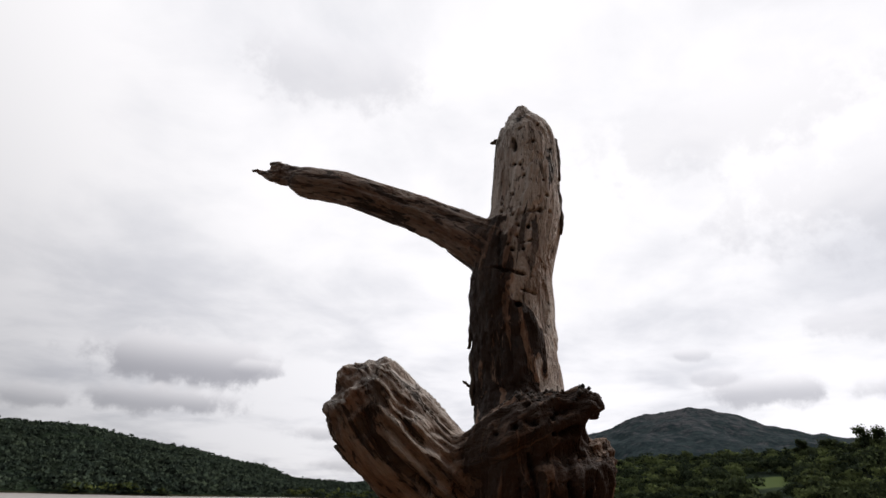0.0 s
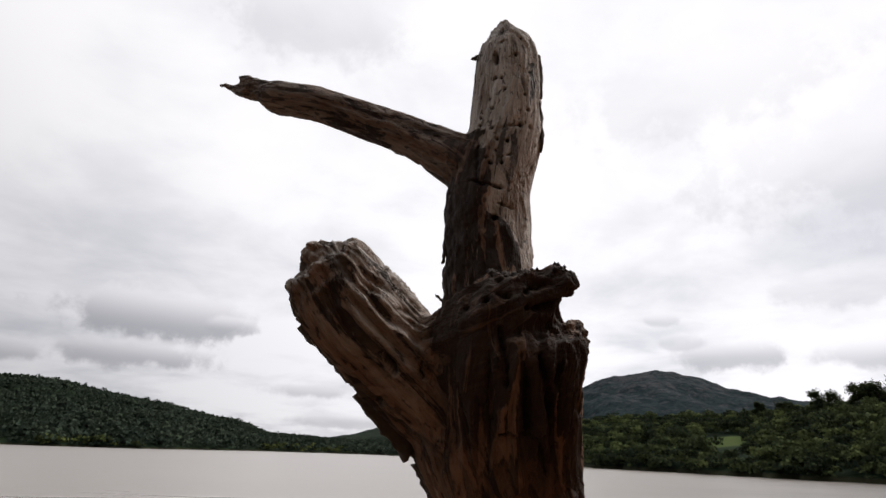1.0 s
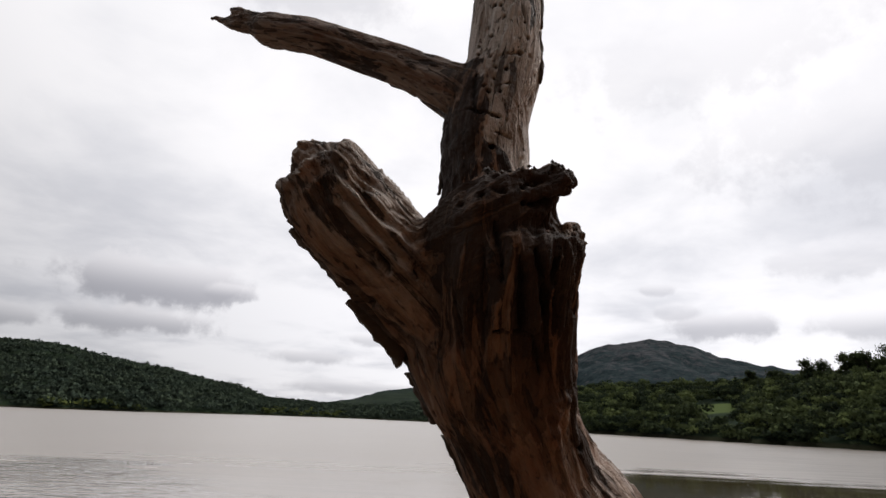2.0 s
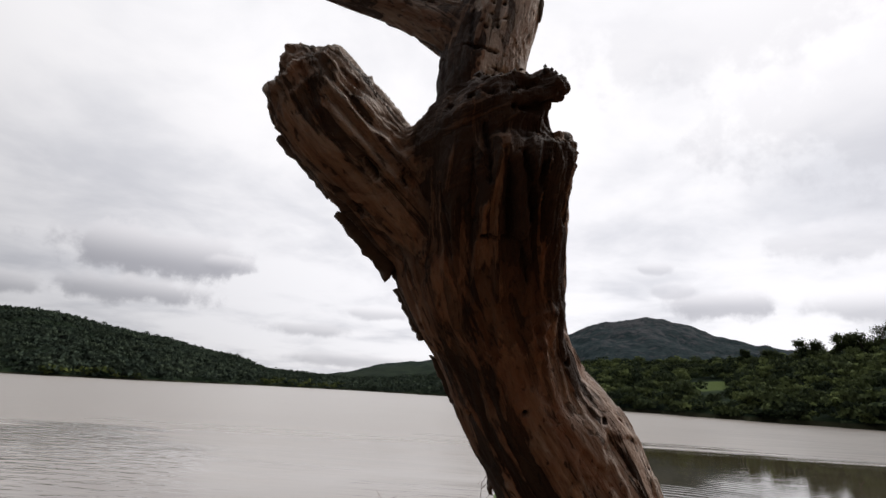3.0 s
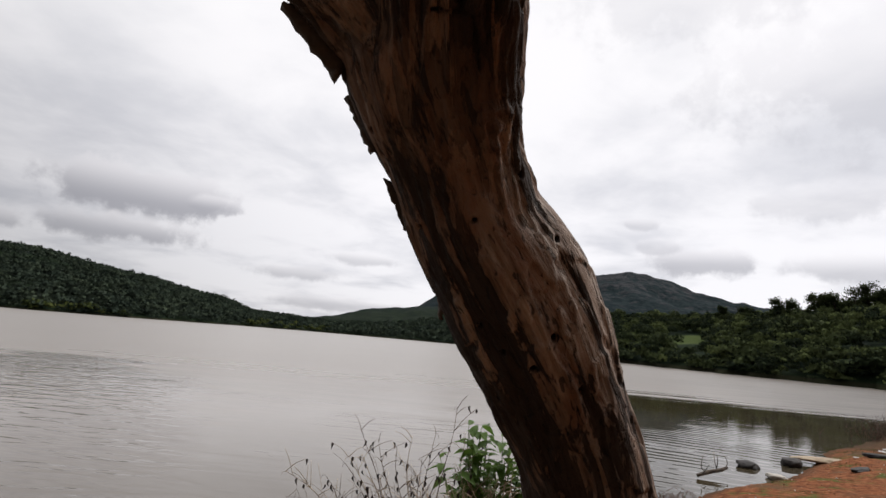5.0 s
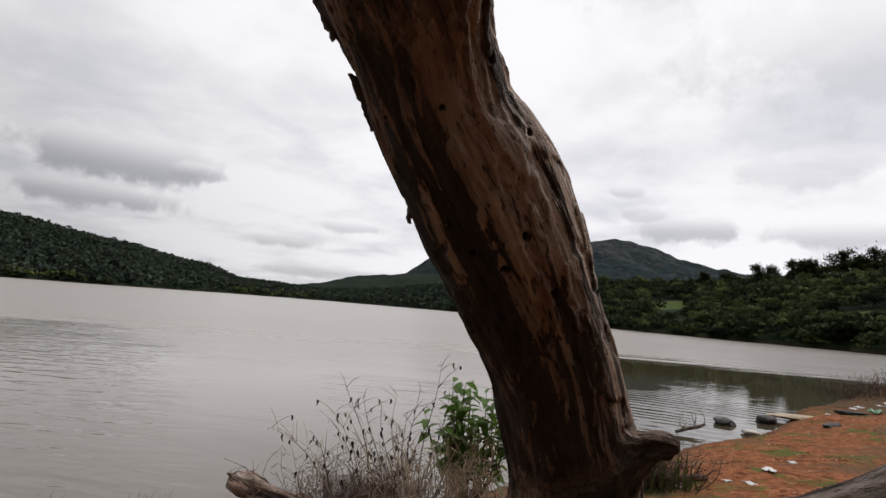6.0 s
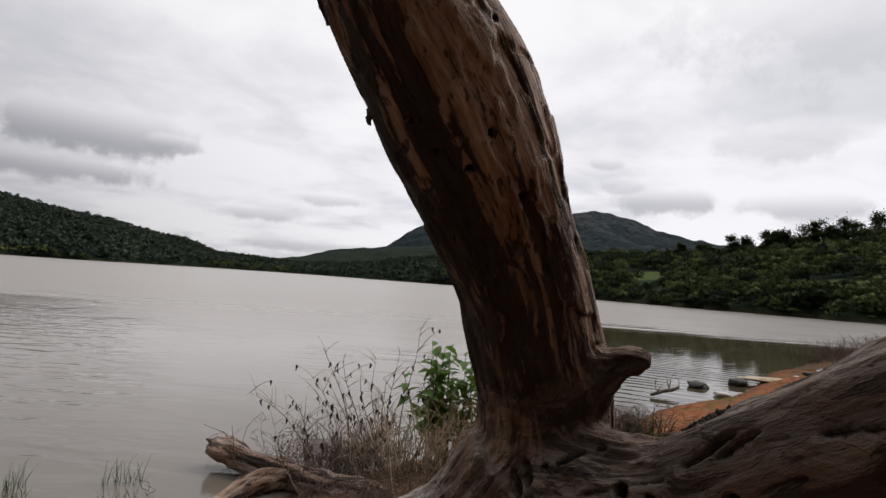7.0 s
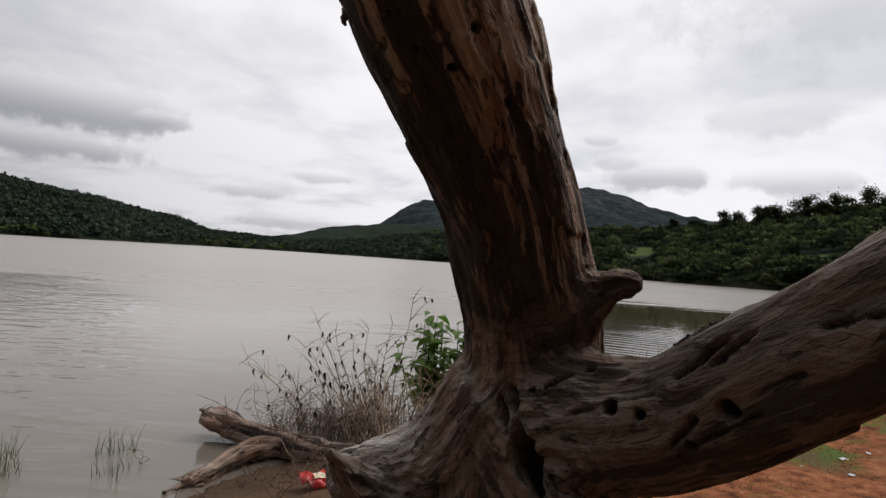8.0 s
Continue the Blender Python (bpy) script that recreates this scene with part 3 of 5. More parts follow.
# ---- woods on the far shores ----
def crowns(rng, xy, crown, tall, leaves, size, even):
    """Leaf clumps of many crowns: quads with random tilt inside uneven heaps."""
    n = len(xy)
    base = height(xy[:, 0], xy[:, 1])
    lobes = 4
    off = rng.normal(size=(n, lobes, 3)) * (0.24, 0.24, 0.16)
    off[:, 0] = 0
    pick = rng.integers(0, lobes, (n, leaves))
    d = rng.normal(size=(n, leaves, 3))
    d /= np.linalg.norm(d, axis=2)[..., None]
    d[..., 2] = np.abs(d[..., 2]) * 1.1 - 0.35
    local = off[np.arange(n)[:, None], pick] + d * (0.34 * rng.random((n, leaves, 1)) ** 0.35)
    w = crown[:, None] * np.ones((n, leaves))
    h = tall[:, None] * np.ones((n, leaves))
    c = np.stack([xy[:, None, 0] + local[..., 0] * w, xy[:, None, 1] + local[..., 1] * w, base[:, None] + h * (0.40 + 0.72 * local[..., 2])], -1).reshape(-1, 3)
    m = len(c)
    nrm = d.reshape(-1, 3) + rng.normal(size=(m, 3)) * 0.5
    nrm /= np.linalg.norm(nrm, axis=1)[:, None]
    u = np.cross(nrm, rng.normal(size=(m, 3)))
    u /= np.linalg.norm(u, axis=1)[:, None]
    w2 = np.cross(nrm, u)
    s = (size * crown[:, None] * (0.6 + 0.8 * rng.random((n, leaves)))).reshape(-1, 1)
    u, w2 = u * s, w2 * s * 0.75
    v = np.stack([c - u - w2 * 0.3, c - w2 + u * 0.2, c + u + 0.2 * w2, c + w2 - u * 0.3], 1).reshape(-1, 3)
    way = d.reshape(-1, 3) * (1 - 0.5 * even) + rng.normal(size=(m, 3)) * (0.15 - 0.10 * even) + np.array((0, 0, 0.7 * even))
    way /= np.linalg.norm(way, axis=1)[:, None]
    return v, np.arange(4 * m).reshape(-1, 4), np.repeat(way, 4, 0)


CLEARINGS = [(19.6, 160, 1.5, 50), (34.3, 132, 2.6, 15), (38, 190, 3.0, 12), (31.5, 205, 2.4, 11)]


def wood_patch(seed, az0, az1, near, far, count, crown, ratio, leaves, size, name, label, mat, skip_clear=False):
    rng = np.random.default_rng(seed)
    a = rng.uniform(az0, az1, count)
    lo, hi = smooth_table(a, SHORE) * near, smooth_table(a, RIDGE_FAR) * far
    r = np.sqrt(lo**2 + (hi**2 - lo**2) * rng.random(count) ** 1.15)
    x, y = EYE_XY[0] + r * np.sin(np.radians(a)), EYE_XY[1] + r * np.cos(np.radians(a))
    keep = height(x, y) > 0.40
    for ca, cr, wa, wr in CLEARINGS if skip_clear else ():
        keep &= ((a - ca) / wa) ** 2 + ((r - cr) / wr) ** 2 > 1
    xy = np.stack([x, y], -1)[keep]
    cw = crown * (0.55 + 1.15 * rng.random(len(xy)) ** 2.4)
    v, f, way = crowns(rng, xy, cw, cw * ratio * (0.75 + 0.5 * rng.random(len(xy))), leaves, size, 0.35 if skip_clear else 1.0)
    me = fast_mesh(name, v, f, mat)
    tints = np.repeat((rng.random(len(xy)) ** 1.7 * 0.90 - 0.22) * (1.0 if skip_clear else 0.6), leaves * 4)
    me.attributes.new("tint", "FLOAT", "POINT").data.foreach_set("value", tints.astype(np.float32))
    me.attributes.new("crown_way", "FLOAT_VECTOR", "POINT").data.foreach_set("vector", way.astype(np.float32).ravel())
    tagged(new(name, me), label, "woods", kind="stuff")


wood_patch(3, -2, 47, 0.97, 1.02, 2700, 4.4, 0.95, 185, 0.052, "hillside_woods", "dense dark green scrub woods on the near hillside", FOREST, True)
wood_patch(4, -50, -12, 0.985, 1.02, 11000, 5.2, 0.85, 36, 0.105, "lakeside_woods", "dense dark green woods covering the far hill", FOREST_HAZED)
wood_patch(5, -15, 4, 0.985, 1.05, 3400, 4.6, 0.8, 36, 0.105, "valley_woods", "dark green woods on the low valley shore", FOREST_HAZED)
wood_patch(7, -2, 47, 0.97, 0.50, 520, 3.0, 0.8, 90, 0.075, "waterside_scrub", "low dark bushes along the near hill's waterline", FOREST)
wood_patch(6, -50, -4, 0.98, 0.39, 420, 6.0, 0.7, 90, 0.07, "shore_scrub", "light green bushes along the far waterline", FOREST_SHORE)


def ridge_tree(seed, az, dist, tall, wide):
    """One tree that stands out on the ridge: trunk, limbs and an open layered crown."""
    rng = np.random.default_rng(seed)
    x, y = EYE_XY[0] + dist * math.sin(radians(az)), EYE_XY[1] + dist * math.cos(radians(az))
    z = float(height(np.array([x]), np.array([y]))[0])
    tree = thing("tree", "tall dark green tree with an open crown on the ridge", "tree", (x, y, z - 0.2), "ridge trees")
    pieces = [tube_arrays([(x, y, z - 0.3, 0.22), (x + 0.1, y, z + tall * 0.35, 0.16), (x - 0.1, y + 0.1, z + tall * 0.8, 0.06)], 0.6, 6)]
    v_all, f_all, ways, n = [], [], [], 0
    for k in range(12):
        aa, up = rng.uniform(0, 6.28), rng.uniform(0.22, 1.0)
        out = wide * 0.55 * rng.uniform(0.1, 1.0) * (1.45 - up)
        end = np.array([x + out * math.cos(aa), y + out * math.sin(aa), z + tall * up])
        pieces.append(tube_arrays([(x, y, z + tall * 0.35 * up, 0.09), (*(0.5 * (end + (x, y, z + tall * 0.6 * up))), 0.06), (*end, 0.025)], 0.6, 5))
        m = 130
        d = rng.normal(size=(m, 3)) * (0.125, 0.125, 0.10) * wide
        c = end + d
        nrm = rng.normal(size=(m, 3)) + (0, 0, 0.6)
        nrm /= np.linalg.norm(nrm, axis=1)[:, None]
        u = np.cross(nrm, rng.normal(size=(m, 3)))
        u /= np.linalg.norm(u, axis=1)[:, None]
        w2 = np.cross(nrm, u)
        s = rng.uniform(0.18, 0.42, (m, 1))
        v_all.append(np.stack([c - u * s, c - w2 * s * 0.7, c + u * s, c + w2 * s * 0.7], 1).reshape(-1, 3))
        f_all.append(np.arange(4 * m).reshape(-1, 4) + n)
        n += 4 * m
        way = d / np.linalg.norm(d, axis=1)[:, None]
        ways.append(np.repeat(way, 4, 0))
    part("trunk", merged("trunk", pieces, TRUNKBARK), tree)
    me = fast_mesh("crown", np.vstack(v_all), np.vstack(f_all), FOREST)
    me.attributes.new("crown_way", "FLOAT_VECTOR", "POINT").data.foreach_set("vector", np.vstack(ways).astype(np.float32).ravel())
    me.attributes.new("tint", "FLOAT", "POINT").data.foreach_set("value", np.full(len(me.vertices), 0.15, np.float32))
    part("crown", me, tree)


for k, (az, dist, tall, wide) in enumerate([(22.6, 262, 3.4, 5), (24.4, 258, 3.4, 6), (26.75, 255, 5.4, 6), (28.1, 252, 3.6, 6), (29.6, 250, 4.6, 6.5), (30.4, 252, 5.8, 5.5), (31.1, 246, 4.0, 7), (32.5, 250, 5.2, 8), (33.3, 250, 6.2, 6), (34.2, 246, 4.4, 8), (35.4, 248, 5.6, 7), (36.0, 244, 4.2, 7), (37.4, 246, 6.2, 7), (38.3, 242, 4.6, 8), (39.6, 245, 5.8, 7), (40.4, 243, 4.4, 7), (41.5, 245, 6.2, 8)]):
    ridge_tree(60 + k, az, dist, tall * 1.25 + 2.0, wide * 1.1)


# ---- the dead tree ----
# limb rows: x, y, z, radius
BOUGHS = {
    "trunk": [(0.132, 0.24, 1.40, 0.135), (0.140, 0.235, 1.55, 0.122), (0.146, 0.226, 1.66, 0.106), (0.139, 0.216, 1.75, 0.100), (0.126, 0.205, 1.80, 0.098), (0.106, 0.182, 1.86, 0.098), (0.088, 0.155, 1.92, 0.098),
              (0.060, 0.127, 1.98, 0.101), (0.034, 0.102, 2.03, 0.104), (0.008, 0.072, 2.08, 0.105), (-0.024, 0.041, 2.135, 0.106), (-0.059, 0.013, 2.185, 0.102), (-0.087, -0.010, 2.225, 0.097),
              (-0.109, -0.036, 2.27, 0.095), (-0.123, -0.052, 2.30, 0.094), (-0.148, -0.09, 2.36, 0.100), (-0.165, -0.118, 2.41, 0.099), (-0.172, -0.135, 2.44, 0.080)],
    "upper_trunk": [(-0.11, -0.02, 2.27, 0.06), (-0.125, 0.03, 2.36, 0.072), (-0.145, 0.13, 2.46, 0.085), (-0.157, 0.22, 2.56, 0.090), (-0.160, 0.26, 2.62, 0.094), (-0.163, 0.265, 2.69, 0.094), (-0.166, 0.265, 2.754, 0.092),
                    (-0.170, 0.265, 2.82, 0.093), (-0.171, 0.265, 2.872, 0.095), (-0.165, 0.265, 2.93, 0.092), (-0.150, 0.265, 3.00, 0.089), (-0.136, 0.265, 3.06, 0.086), (-0.130, 0.265, 3.12, 0.084), (-0.124, 0.265, 3.184, 0.084),
                    (-0.121, 0.265, 3.25, 0.082), (-0.124, 0.265, 3.295, 0.073), (-0.128, 0.266, 3.33, 0.057), (-0.131, 0.266, 3.36, 0.038), (-0.132, 0.266, 3.39, 0.014)],
    "side_branch": [(-0.15, 0.26, 2.92, 0.070), (-0.19, 0.262, 2.965, 0.071), (-0.235, 0.265, 2.998, 0.066), (-0.275, 0.27, 3.022, 0.059), (-0.359, 0.29, 3.082, 0.049), (-0.477, 0.31, 3.145, 0.045), (-0.608, 0.325, 3.206, 0.044),
                    (-0.70, 0.335, 3.236, 0.045), (-0.752, 0.34, 3.253, 0.044), (-0.785, 0.343, 3.268, 0.030)],
    "splinter_top": [(-0.70, 0.333, 3.262, 0.022), (-0.78, 0.342, 3.290, 0.021), (-0.83, 0.347, 3.312, 0.016), (-0.868, 0.351, 3.326, 0.010)],
    "splinter": [(-0.72, 0.335, 3.240, 0.026), (-0.80, 0.343, 3.272, 0.025), (-0.85, 0.352, 3.288, 0.019), (-0.90, 0.366, 3.312, 0.010), (-0.945, 0.384, 3.334, 0.004)],
    "cut_stub": [(-0.13, -0.06, 2.30, 0.06), (-0.182, -0.12, 2.392, 0.063), (-0.228, -0.155, 2.440, 0.065), (-0.271, -0.185, 2.480, 0.067), (-0.303, -0.205, 2.511, 0.069), (-0.328, -0.222, 2.540, 0.066), (-0.341, -0.236, 2.562, 0.059), (-0.351, -0.243, 2.575, 0.054), (-0.355, -0.246, 2.580, 0.046)],
    "stub_cap": [(-0.338, -0.235, 2.560, 0.036), (-0.354, -0.245, 2.590, 0.033), (-0.358, -0.248, 2.600, 0.024)],
    "broken_stub": [(-0.10, -0.06, 2.27, 0.07), (-0.126, -0.10, 2.35, 0.085), (-0.131, -0.15, 2.41, 0.087), (-0.130, -0.185, 2.455, 0.090), (-0.124, -0.203, 2.490, 0.092), (-0.123, -0.208, 2.503, 0.084)],
    "ledge": [(-0.10, -0.205, 2.480, 0.045), (-0.062, -0.210, 2.496, 0.035), (-0.042, -0.212, 2.507, 0.021)],
    "saddle": [(-0.27, -0.19, 2.475, 0.045), (-0.22, -0.19, 2.483, 0.042), (-0.165, -0.195, 2.485, 0.050)],
    "broken_rim": [(-0.215, -0.195, 2.490, 0.030), (-0.182, -0.222, 2.497, 0.048), (-0.145, -0.240, 2.510, 0.052), (-0.108, -0.246, 2.530, 0.040), (-0.084, -0.250, 2.538, 0.028), (-0.066, -0.253, 2.543, 0.021), (-0.053, -0.256, 2.545, 0.013)],
    "limb": [(0.13, 0.23, 1.60, 0.08), (0.175, 0.155, 1.635, 0.088), (0.243, 0.06, 1.662, 0.080), (0.293, 0.020, 1.690, 0.074), (0.330, -0.045, 1.740, 0.070), (0.350, -0.095, 1.776, 0.068), (0.380, -0.14, 1.811, 0.067), (0.43, -0.23, 1.88, 0.066), (0.50, -0.35, 1.96, 0.055)],
    "limb_edge": [(0.25, 0.03, 1.712, 0.030), (0.280, -0.025, 1.750, 0.030), (0.297, -0.070, 1.776, 0.030), (0.325, -0.122, 1.820, 0.028), (0.37, -0.20, 1.875, 0.026), (0.43, -0.30, 1.945, 0.020)],
    "knob": [(0.13, 0.19, 1.755, 0.064), (0.175, 0.165, 1.770, 0.052), (0.200, 0.150, 1.798, 0.036), (0.220, 0.140, 1.812, 0.026), (0.238, 0.132, 1.820, 0.019), (0.254, 0.127, 1.820, 0.016), (0.262, 0.125, 1.821, 0.012)],
    "low_limb": [(0.12, 0.22, 1.64, 0.10), (0.055, 0.255, 1.548, 0.085), (-0.01, 0.28, 1.502, 0.070), (-0.08, 0.295, 1.480, 0.060), (-0.14, 0.30, 1.468, 0.052), (-0.155, 0.30, 1.465, 0.035)],
    "low_spike": [(0.02, 0.25, 1.36, 0.05), (-0.05, 0.235, 1.44, 0.058), (-0.10, 0.225, 1.492, 0.035), (-0.15, 0.22, 1.545, 0.004)],
    "root": [(0.14, 0.2, 1.58, 0.10), (0.185, 0.12, 1.50, 0.085), (0.20, 0.09, 1.40, 0.085)],
}
BLEACH = {"trunk": 0.03, "upper_trunk": 0.85, "side_branch": 0.16, "cut_stub": 0.40, "stub_cap": 0.4, "broken_stub": -0.18, "saddle": 0.3, "limb": 0.05, "ledge": -0.3, "limb_edge": 0.15, "knob": -0.1, "low_limb": 0.50, "low_spike": 0.05, "root": 0.1, "broken_rim": -0.35, "splinter": 0.3, "splinter_top": 0.5}
# how even and dark the wood is, 0..1
CALM = {"trunk": 0.0, "upper_trunk": 0.0, "side_branch": 0.45, "cut_stub": 0.15, "stub_cap": 0.15, "broken_stub": 0.15, "saddle": 0.2, "limb": 0.95, "limb_edge": 0.7, "ledge": 0.5, "knob": 0.9, "low_limb": 0.25, "low_spike": 0.8, "root": 0.6, "broken_rim": 0.6, "splinter": 0.4, "splinter_top": 0.2}
# groove depth, lump depth, in metres
ROUGH = {"trunk": (0.0022, 0.007), "upper_trunk": (0.0020, 0.004), "side_branch": (0.004, 0.005), "cut_stub": (0.0085, 0.005), "stub_cap": (0.006, 0.004), "broken_stub": (0.008, 0.008), "limb": (0.003, 0.006), "knob": (0.006, 0.008),
         "low_limb": (0.005, 0.007), "low_spike": (0.005, 0.004), "root": (0.004, 0.01), "broken_rim": (0.009, 0.010), "splinter_top": (0.003, 0.002), "splinter": (0.004, 0.003), "saddle": (0.005, 0.006), "ledge": (0.009, 0.008), "limb_edge": (0.003, 0.004)}
# worm and beetle holes: x, y, z, radius
HOLES_UPPER = [(-0.155, 0.19, 2.83, 0.0062), (-0.157, 0.19, 3.176, 0.004), (-0.142, 0.19, 3.179, 0.003), (-0.135, 0.19, 3.147, 0.003), (-0.172, 0.19, 3.12, 0.003), (-0.164, 0.19, 3.096, 0.0034), (-0.098, 0.19, 3.047, 0.005), (-0.164, 0.19, 3.042, 0.003),
               (-0.152, 0.19, 3.015, 0.003), (-0.155, 0.19, 2.987, 0.003), (-0.137, 0.19, 2.956, 0.003), (-0.165, 0.19, 2.956, 0.0045), (-0.19, 0.19, 3.065, 0.003), (-0.085, 0.19, 3.127, 0.003), (-0.103, 0.19, 3.243, 0.004)]
HOLES_LOWER = [(0.025, -0.041, 2.076, 0.005), (0.0, 0.0, 2.028, 0.004), (0.068, 0.004, 2.011, 0.004), (0.197, 0.12, 1.719, 0.006), (0.204, 0.056, 1.677, 0.0085), (0.29, -0.053, 1.705, 0.0095), (0.224, 0.004, 1.686, 0.005), (0.268, -0.03, 1.664, 0.004), (0.134, 0.19, 1.662, 0.004)]
# long gouges and splits: from, to, half width, depth
GOUGES_TOP = [((-0.296, -0.2, 2.423), (-0.274, -0.2, 2.411), 0.008, 0.018), ((-0.14, -0.21, 2.385), (-0.093, -0.21, 2.383), 0.004, 0.006), ((-0.097, -0.2, 2.384), (-0.09, -0.2, 2.34), 0.006, 0.008), ((-0.115, -0.25, 2.479), (-0.111, -0.25, 2.379), 0.006, 0.010),
              ((-0.092, -0.25, 2.475), (-0.086, -0.25, 2.392), 0.006, 0.012), ((-0.139, -0.24, 2.513), (-0.133, -0.24, 2.438), 0.006, 0.010), ((-0.068, -0.23, 2.468), (-0.074, -0.23, 2.392), 0.005, 0.010), ((-0.159, -0.22, 2.492), (-0.151, -0.22, 2.399), 0.005, 0.007),
              ((-0.281, -0.22, 2.474), (-0.265, -0.22, 2.449), 0.006, 0.010), ((-0.232, -0.2, 2.473), (-0.228, -0.2, 2.448), 0.004, 0.008), ((-0.098, -0.285, 2.508), (-0.060, -0.265, 2.510), 0.008, 0.014), ((-0.199, -0.19, 2.456), (-0.181, -0.19, 2.368), 0.006, 0.006)]
GOUGES_UPPER = [((-0.147, 0.19, 3.043), (-0.091, 0.19, 3.047), 0.003, 0.007), ((-0.161, 0.19, 2.968), (-0.117, 0.19, 2.973), 0.003, 0.007), ((-0.182, 0.19, 2.905), (-0.121, 0.19, 2.889), 0.0035, 0.008), ((-0.147, 0.19, 2.861), (-0.11, 0.19, 2.844), 0.003, 0.007),
                ((-0.167, 0.19, 2.791), (-0.135, 0.19, 2.782), 0.003, 0.006), ((-0.158, 0.19, 3.249), (-0.154, 0.19, 3.217), 0.008, 0.016), ((-0.091, 0.19, 3.18), (-0.085, 0.19, 3.134), 0.004, 0.005), ((-0.195, 0.19, 2.994), (-0.196, 0.19, 2.912), 0.006, 0.006), ((-0.206, 0.19, 2.912), (-0.18, 0.19, 2.901), 0.006, 0.008)]
GOUGES_LIMB = [((0.255, 0.0, 1.726), (0.293, -0.03, 1.781), 0.0045, 0.011), ((0.271, -0.04, 1.748), (0.296, -0.07, 1.790), 0.0045, 0.011), ((0.174, 0.1, 1.653), (0.245, 0.03, 1.703), 0.003, 0.006), ((0.261, 0.0, 1.657), (0.272, -0.02, 1.688), 0.006, 0.010),
               ((0.309, -0.06, 1.727), (0.331, -0.1, 1.753), 0.006, 0.004), ((0.313, -0.02, 1.629), (0.356, -0.16, 1.734), 0.006, 0.012), ((0.33, -0.12, 1.804), (0.344, -0.17, 1.817), 0.0026, 0.007), ((0.277, 0.02, 1.635), (0.321, -0.06, 1.705), 0.003, 0.006)]
GOUGES_CROTCH = [((0.102, 0.16, 1.667), (0.108, 0.16, 1.628), 0.012, 0.020), ((0.107, 0.12, 1.625), (0.137, 0.12, 1.554), 0.024, 0.050), ((0.088, 0.16, 1.65), (0.098, 0.16, 1.605), 0.010, 0.020), ((0.144, 0.14, 1.682), (0.18, 0.14, 1.706), 0.006, 0.008)]
# broken and sawn ends: place, reach, depth of the tearing
ENDS = [((-0.36, -0.245, 2.57), 0.075, 0.007), ((-0.10, -0.235, 2.565), 0.075, 0.010), ((-0.06, -0.22, 2.515), 0.045, 0.008), ((-0.128, 0.262, 3.36), 0.09, 0.006), ((-0.14, 0.29, 1.47), 0.06, 0.006), ((-0.835, 0.347, 3.30), 0.06, 0.008), ((0.272, 0.188, 1.826), 0.03, 0.006)]
VOXEL = 0.0029
SKIN = []


def fill_limbs():
    """All limbs melted into one skin."""
    pieces = []
    for k, (name, rows) in enumerate(BOUGHS.items()):
        pieces.append(tube_arrays(rows, 0.015, 28, 0.02 if "trunk" in name else 0.05, 7.7 * k))
    ob = new("skin", merged("skin", pieces, WOOD))
    mod = ob.modifiers.new("melt", "REMESH")
    mod.mode, mod.voxel_size = "VOXEL", VOXEL
    bpy.context.view_layer.update()
    dep = bpy.context.evaluated_depsgraph_get()
    done = ob.evaluated_get(dep).to_mesh()
    v = np.empty(len(done.vertices) * 3, np.float32)
    done.vertices.foreach_get("co", v)
    total, loops = np.empty(len(done.polygons), np.int32), np.empty(len(done.loops), np.int32)
    done.polygons.foreach_get("loop_total", total)
    done.loops.foreach_get("vertex_index", loops)
    start = np.concatenate([[0], np.cumsum(total)[:-1]])[total == 4]
    f = loops[start[:, None] + np.arange(4)]
    ob.evaluated_get(dep).to_mesh_clear()
    bpy.data.objects.remove(ob)
    return v.reshape(-1, 3).astype(float), f


def relax(v, f, rounds):
    e = np.vstack([f[:, [0, 1]], f[:, [1, 2]], f[:, [2, 3]], f[:, [3, 0]]])
    a, b = np.concatenate([e[:, 0], e[:, 1]]), np.concatenate([e[:, 1], e[:, 0]])
    n = np.maximum(np.bincount(a, minlength=len(v)), 1)[:, None]
    for _ in range(rounds):
        s = np.stack([np.bincount(a, v[b, k], len(v)) for k in range(3)], 1) / n
        v = v * 0.45 + s * 0.55
    return v


def normals_of(v, f):
    n = np.cross(v[f[:, 2]] - v[f[:, 0]], v[f[:, 3]] - v[f[:, 1]])
    out = np.stack([sum(np.bincount(f[:, k], n[:, c], len(v)) for k in range(4)) for c in range(3)], 1)
    return out / np.maximum(np.linalg.norm(out, axis=1), 1e-9)[:, None]


